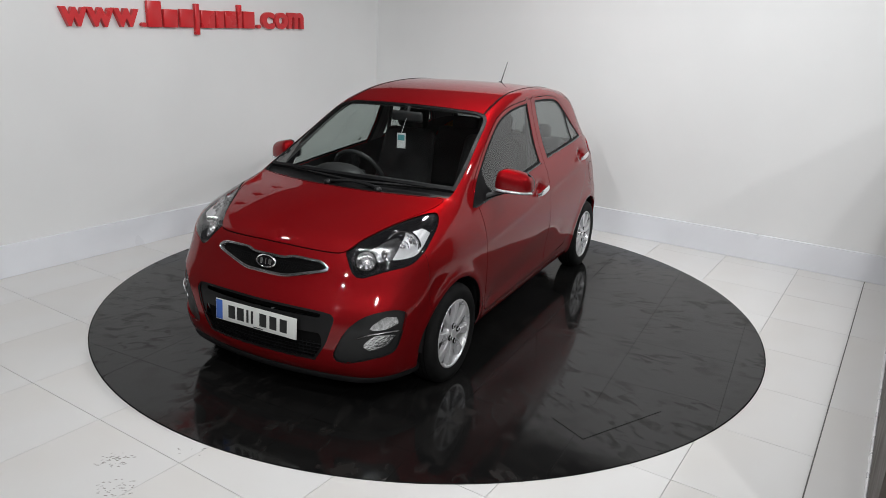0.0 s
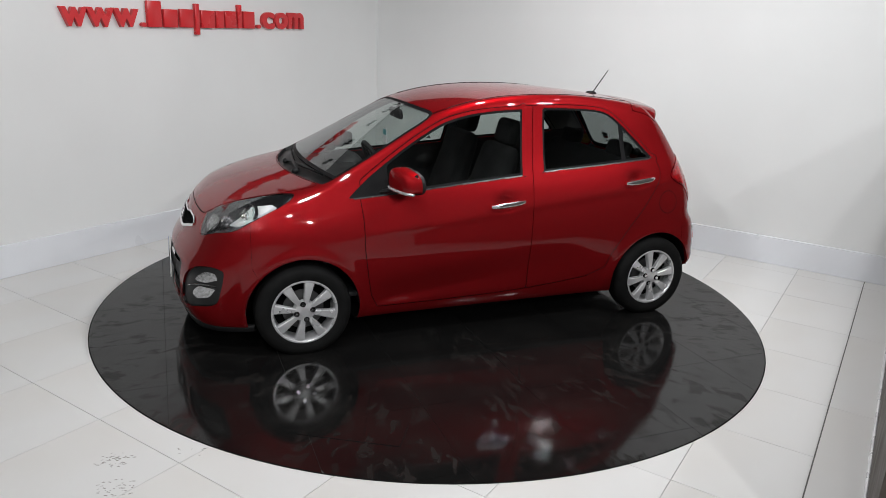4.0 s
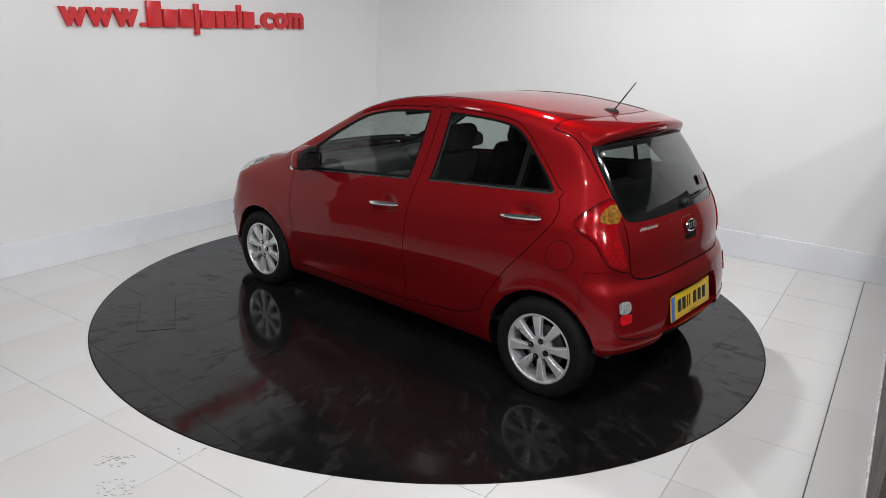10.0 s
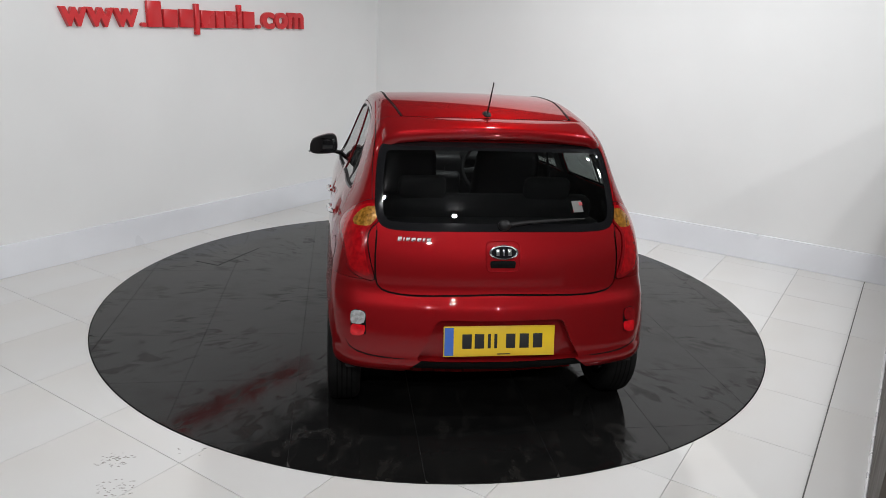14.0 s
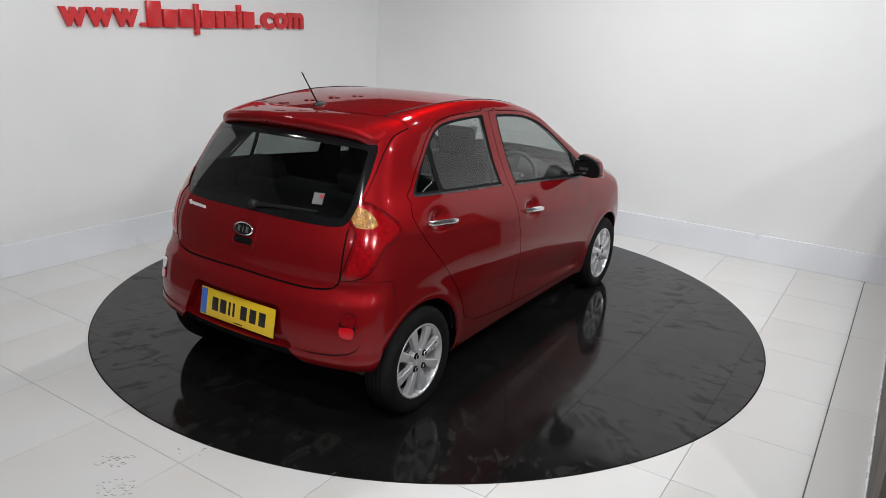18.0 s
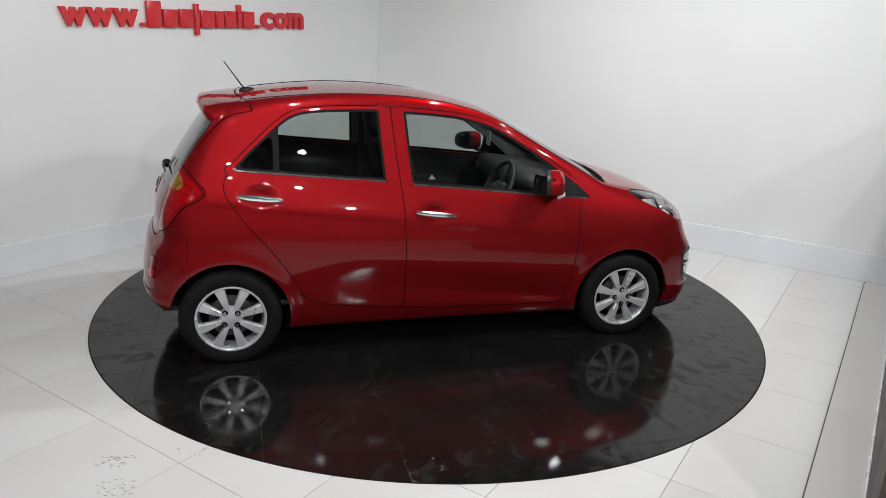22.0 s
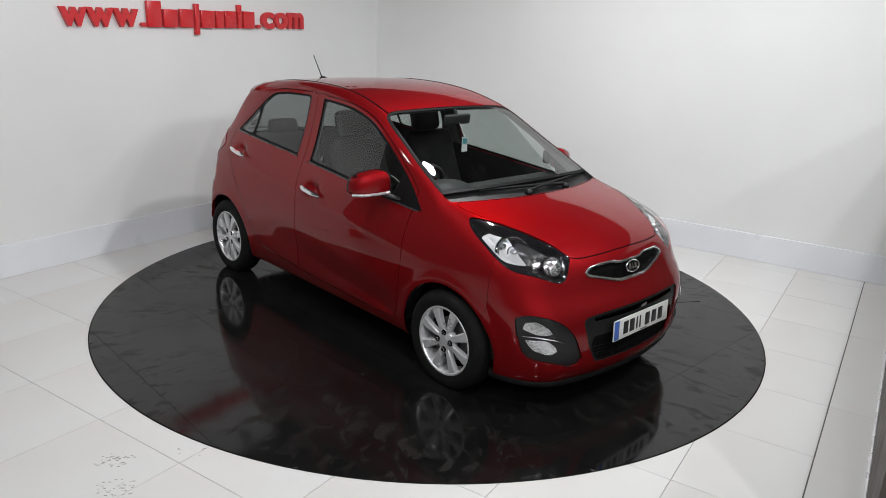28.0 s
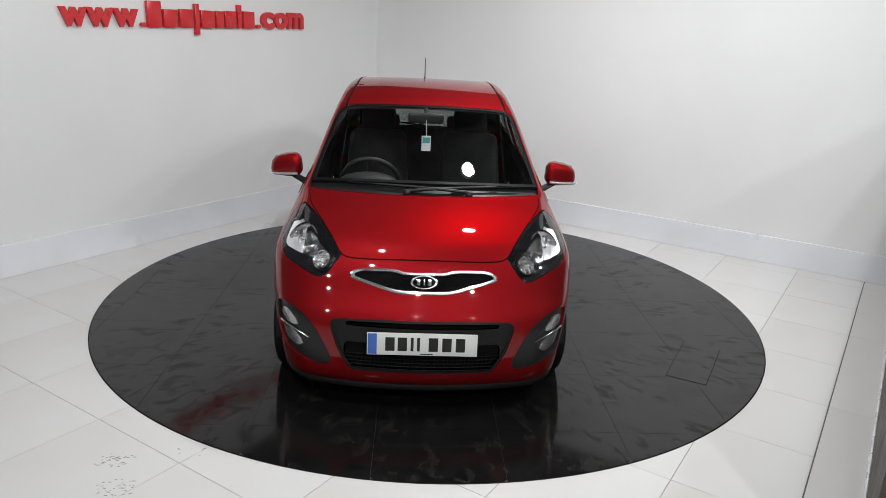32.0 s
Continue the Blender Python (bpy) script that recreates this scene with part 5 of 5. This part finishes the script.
# wipers, aerial
for y0, y1, z1 in ((-0.10, 0.40, 0.0), (0.24, -0.30, 0.0)):
    pts = []
    for q in np.linspace(0, 1, 9):
        y = y0 + (y1 - y0) * q
        x = 1.135 - 0.20 * y * y - 0.05 * q
        pts.append((x, y, 1.000 + 0.020 * q + 0.03 * q * (1 - q)))
    w = part("wiper", tube(pts, [0.010 - 0.005 * q for q in np.linspace(0, 1, 9)], ball((0.022, 0.022, 0.02), pose(1.14, y0, 0.99))), BLACK_PLASTIC, car, "black windscreen wiper")
    part("wiper_blade", tube([(x - 0.022, y + (0.12 if y1 > y0 else -0.12), z - 0.002) for x, y, z in pts[2:]], 0.0055), GAP, w)
aerial = part("aerial", tube([(-1.075, 0, 1.447), (-1.193, 0, 1.612)], [0.0045, 0.003]), BLACK_PLASTIC, car, "short black roof aerial raked backwards")
part("aerial_foot", ball((0.05, 0.022, 0.022), pose(-1.062, 0, 1.443)), BLACK_PLASTIC, aerial)

# wheel wells and wheels
for wx in WHEELS:
    for side in (1, -1):
        m = axes((wx, 0, AXLE_Z), (1, 0, 0), (0, side, 0))
        own = lathe([(0.05, 0.40), (0.30, 0.40), (0.327, 0.43), (0.330, 0.60), (0.326, 0.755)], 64, m=m)
        bmesh.ops.bisect_plane(own, geom=own.verts[:] + own.edges[:] + own.faces[:], plane_co=(0, 0, 0.285 if wx > 0 else 0.36), plane_no=(0, 0, 1), clear_inner=True)
        part("wheel_well", own, BLACK_PLASTIC, car, "black wheel-arch liner")


def make_wheel():
    """A wheel with its outer face towards +z, its middle plane at 0."""
    w = new("wheel")
    tagged(w, "silver eight-spoke alloy wheel with a black tyre")
    tyre = part("tyre", lathe([(0.186, 0.060), (0.192, 0.072), (0.215, 0.080), (0.240, 0.0815), (0.258, 0.074), (0.270, 0.062), (0.2765, 0.045), (0.2775, 0.0), (0.2765, -0.045), (0.270, -0.062), (0.25, -0.078), (0.21, -0.08), (0.186, -0.06)], 72), RUBBER, w, "black rubber tyre")
    for z in (-0.035, -0.012, 0.012, 0.035):
        part("tread_groove", lathe([(0.2778, z - 0.003), (0.2781, z), (0.2778, z + 0.003)], 72), GAP, tyre)
    rim = part("rim", lathe([(0.192, 0.058), (0.194, 0.067), (0.190, 0.073), (0.182, 0.073), (0.176, 0.066), (0.172, 0.040), (0.166, -0.02), (0.168, -0.07)], 72), ALLOY, w, "silver alloy rim")
    # barrel in near-black, its shade behind the spokes put into the colour
    part("barrel", lathe([(0.168, -0.02), (0.12, -0.045), (0.02, -0.05)], 48), GAP, w, "wheel barrel, coloured black for its shade")
    part("brake_disc", lathe([(0.118, 0.0), (0.120, 0.006), (0.118, 0.010), (0.06, 0.010), (0.055, 0.02), (0.02, 0.02)], 48), STEEL, w, "dull steel brake disc")
    for k in range(8):
        a = k * math.tau / 8 + 0.12
        own = bmesh.new()
        rows = []
        for r, half, z in ((0.030, 0.012, 0.060), (0.060, 0.0150, 0.066), (0.105, 0.0205, 0.069), (0.150, 0.0265, 0.070), (0.181, 0.0325, 0.067)):
            rows.append([own.verts.new((r, y, zz)) for y, zz in ((-half, z - 0.026), (-half * 0.92, z - 0.004), (-half * 0.70, z), (half * 0.70, z), (half * 0.92, z - 0.004), (half, z - 0.026))])
        for p, q in zip(rows, rows[1:]):
            for j in range(5):
                own.faces.new((p[j], q[j], q[j + 1], p[j + 1]))
        own.transform(Matrix.Rotation(a, 4, "Z"))
        part("spoke", own, ALLOY, rim, angle=25)
    part("hub", lathe([(0.066, 0.030), (0.064, 0.052), (0.058, 0.062), (0.040, 0.065), (0.031, 0.0665), (0.024, 0.067), (0.0, 0.067)], 40), ALLOY, rim)
    part("centre_cap", lathe([(0.029, 0.0655), (0.027, 0.0685), (0.012, 0.0695), (0.0, 0.0697)], 32), ALLOY, w, "silver centre cap")
    for k in range(4):
        a = k * math.tau / 4 + 0.513
        at = Matrix.Translation((0.0475 * math.cos(a), 0.0475 * math.sin(a), 0.0625))
        nut = part("wheel_nut", disc(0.0112, 0.018, at @ Matrix.Translation((0, 0, 0.006)), 6), CHROME, w)
        part("nut_well", lathe([(0.0165, 0.004), (0.0160, 0.0065), (0.0150, 0.0065), (0.0140, 0.0045), (0.0085, 0.0045)], 20, m=at), GAP, w)
    part("valve", tube([(0.150, 0.02, 0.05), (0.140, 0.025, 0.072)], 0.004), BLACK_PLASTIC, w)
    return w


first = make_wheel()
first.parent = car
first.matrix_basis = axes((WHEELS[0], 0.704, AXLE_Z), (math.cos(0.3), 0, math.sin(0.3)), (0, 1, 0))
for wx, side, turn in ((WHEELS[0], -1, 1.1), (WHEELS[1], 1, 0.75), (WHEELS[1], -1, 0.2)):
    copy_thing(first, axes((wx, side * 0.704, AXLE_Z), (math.cos(turn), 0, math.sin(turn)), (0, side, 0)))

# the car's weight flattens each tyre where it stands
for w in [o for o in car.children if o.name.startswith("wheel") and "well" not in o.name]:
    for tyre in [o for o in w.children if o.name.startswith("tyre")]:
        tyre.data = tyre.data.copy()
        back = w.matrix_basis.inverted()
        for v in tyre.data.vertices:
            q = w.matrix_basis @ v.co
            low = 0.0165 + 0.0035 * q.x
            if q.z < low:
                q.z = low
                v.co = back @ q

# ---- the cabin ----
cab = rest.plus(front_door).plus(rear_door).plus(hatch)
cab, _ = cab.cut(np.maximum(np.maximum(cab.V[:, 0] - 1.12, -1.50 - cab.V[:, 0]), 0.33 - cab.V[:, 2]))
low, high = cab.cut(cab.V[:, 2] - (belt(cab.V[:, 0]) + 0.02))
for lining, trim in ((low, high), (low.mirrored(), high.mirrored())):
    panel("cabin_lining", lining, TRIM, car, "dark door cards and cabin lining", out=-0.035)
    panel("inner_skin", lining.plus(trim), TRIM, car, "dark inner face of the body shell", out=-0.0085)
    panel("pillar_trim", trim, PILLAR, car, "grey pillar trim", out=-0.03)
panel("headliner", roof.both(), HEADLINER, car, "light grey roof lining", out=-0.03)
part("cabin_floor", solid((2.6, 1.40, 0.03), (-0.25, 0, 0.33), 0.008), TRIM, car, "dark carpeted floor")
part("bulkhead", solid((0.03, 1.36, 0.62), (1.06, 0, 0.64), 0.01), TRIM, car)
part("load_cover", solid((0.38, 1.16, 0.02), (-1.30, 0, 0.93), 0.006), TRIM, car, "dark parcel shelf")
dash = solid((0.46, 1.34, 0.20), (0.86, 0, 0.845), 0.06, (0, 6, 0), 4)
dash = solid((0.16, 0.34, 0.34), (0.68, 0, 0.68), 0.04, (0, -12, 0), 3, dash)
dash_ob = part("dashboard", dash, TRIM, car, "dark moulded dashboard")
part("instrument_hood", ball((0.13, 0.19, 0.075), pose(0.70, -0.34, 0.935)), TRIM, dash_ob)
for y in (-0.62, -0.09, 0.09, 0.62):
    part("air_vent", disc(0.042, 0.02, axes((0.632, y, 0.86), (0, 1, 0), (-1, 0, 0.12)), 24), GREY_PLASTIC, dash_ob)
steer = axes((0.46, -0.34, 0.895), (0, 1, 0), (-0.90, 0, 0.44))
own = bmesh.new()
ringpts = [(0.185 * math.cos(k * math.tau / 40), 0.185 * math.sin(k * math.tau / 40), 0) for k in range(41)]
wheel_rim = part("steering_wheel", moved(tube(ringpts, 0.0155, own, 10), steer), TRIM, car, "dark steering wheel on the driver's side")
part("wheel_boss", moved(solid((0.13, 0.11, 0.05), (0, 0, -0.02), 0.02, segments=3), steer), TRIM_LIGHT, wheel_rim)
for a in (0.1, math.pi - 0.1, math.pi * 1.5):
    part("wheel_spoke", moved(solid((0.13, 0.035, 0.018), (0.11 * math.cos(a), 0.11 * math.sin(a), -0.008), 0.006, (0, 0, math.degrees(a))), steer), GREY_PLASTIC, wheel_rim)


def car_seat(x, y, wide=0.50):
    s = new("seat")
    s.parent = car
    tagged(s, "dark cloth car seat with a headrest")
    part("cushion", solid((0.50, wide, 0.16), (x + 0.12, y, 0.50), 0.055, (0, -8, 0), 4), FABRIC, s)
    part("backrest", solid((0.15, wide * 0.96, 0.64), (x - 0.20, y, 0.84), 0.055, (0, -17, 0), 4, taper=(0.8, 0.82)), FABRIC, s)
    part("headrest", solid((0.09, 0.24, 0.17), (x - 0.325, y, 1.225), 0.04, (0, -14, 0), 4), FABRIC, s)
    for dy in (-0.05, 0.05):
        part("headrest_post", tube([(x - 0.29, y + dy, 1.10), (x - 0.315, y + dy, 1.19)], 0.006), CHROME, s)


car_seat(0.08, 0.33)
car_seat(0.08, -0.33)
bench = new("rear_bench")
bench.parent = car
tagged(bench, "dark cloth rear bench")
part("bench_cushion", solid((0.46, 1.22, 0.16), (-0.72, 0, 0.52), 0.05, (0, -6, 0), 3), FABRIC, bench)
part("bench_back", solid((0.13, 1.20, 0.54), (-1.04, 0, 0.80), 0.05, (0, -20, 0), 3, taper=(0.8, 0.94)), FABRIC, bench)
for y in (-0.32, 0.32):
    part("bench_headrest", solid((0.08, 0.24, 0.12), (-1.135, y, 1.09), 0.035, (0, -16, 0), 3), FABRIC, bench)
part("gear_lever", ball((0.024, 0.024, 0.03), pose(0.50, 0, 0.62), tube([(0.52, 0, 0.45), (0.50, 0, 0.61)], 0.012)), TRIM_LIGHT, car)
inner = part("inside_mirror", solid((0.03, 0.225, 0.066), (0.425, 0, 1.312), 0.016, (0, 8, 0), 3, tube([(0.40, 0, 1.372), (0.425, 0, 1.318)], 0.012)), TRIM, car, "dark inside mirror on the windscreen")
part("tag_cord", tube([(0.44, 0.003, 1.30), (0.50, 0.005, 1.212)], 0.0012, sides=5), PAPER, inner)
part("hanging_tag", solid((0.002, 0.058, 0.095), (0.50, 0.005, 1.165), 0, (0, 0, 8)), PAPER, inner, "white paper tag hung from the mirror")
part("tag_print", solid((0.002, 0.046, 0.035), (0.5025, 0.005, 1.185), 0, (0, 0, 8)), TEAL, inner, "teal print")
for y in (-0.33, 0.33):
    part("sun_visor", solid((0.13, 0.26, 0.014), (0.235, y, 1.368), 0.006, (0, 13, 0)), TRIM, car, "dark folded sun visor")
for side in (1, -1):
    part("belt_webbing", solid((0.045, 0.004, 0.62), (-0.275, side * 0.585, 0.98), 0.001, (side * 8, 0, 0)), TRIM_LIGHT, car, "grey seat belt")


motions()
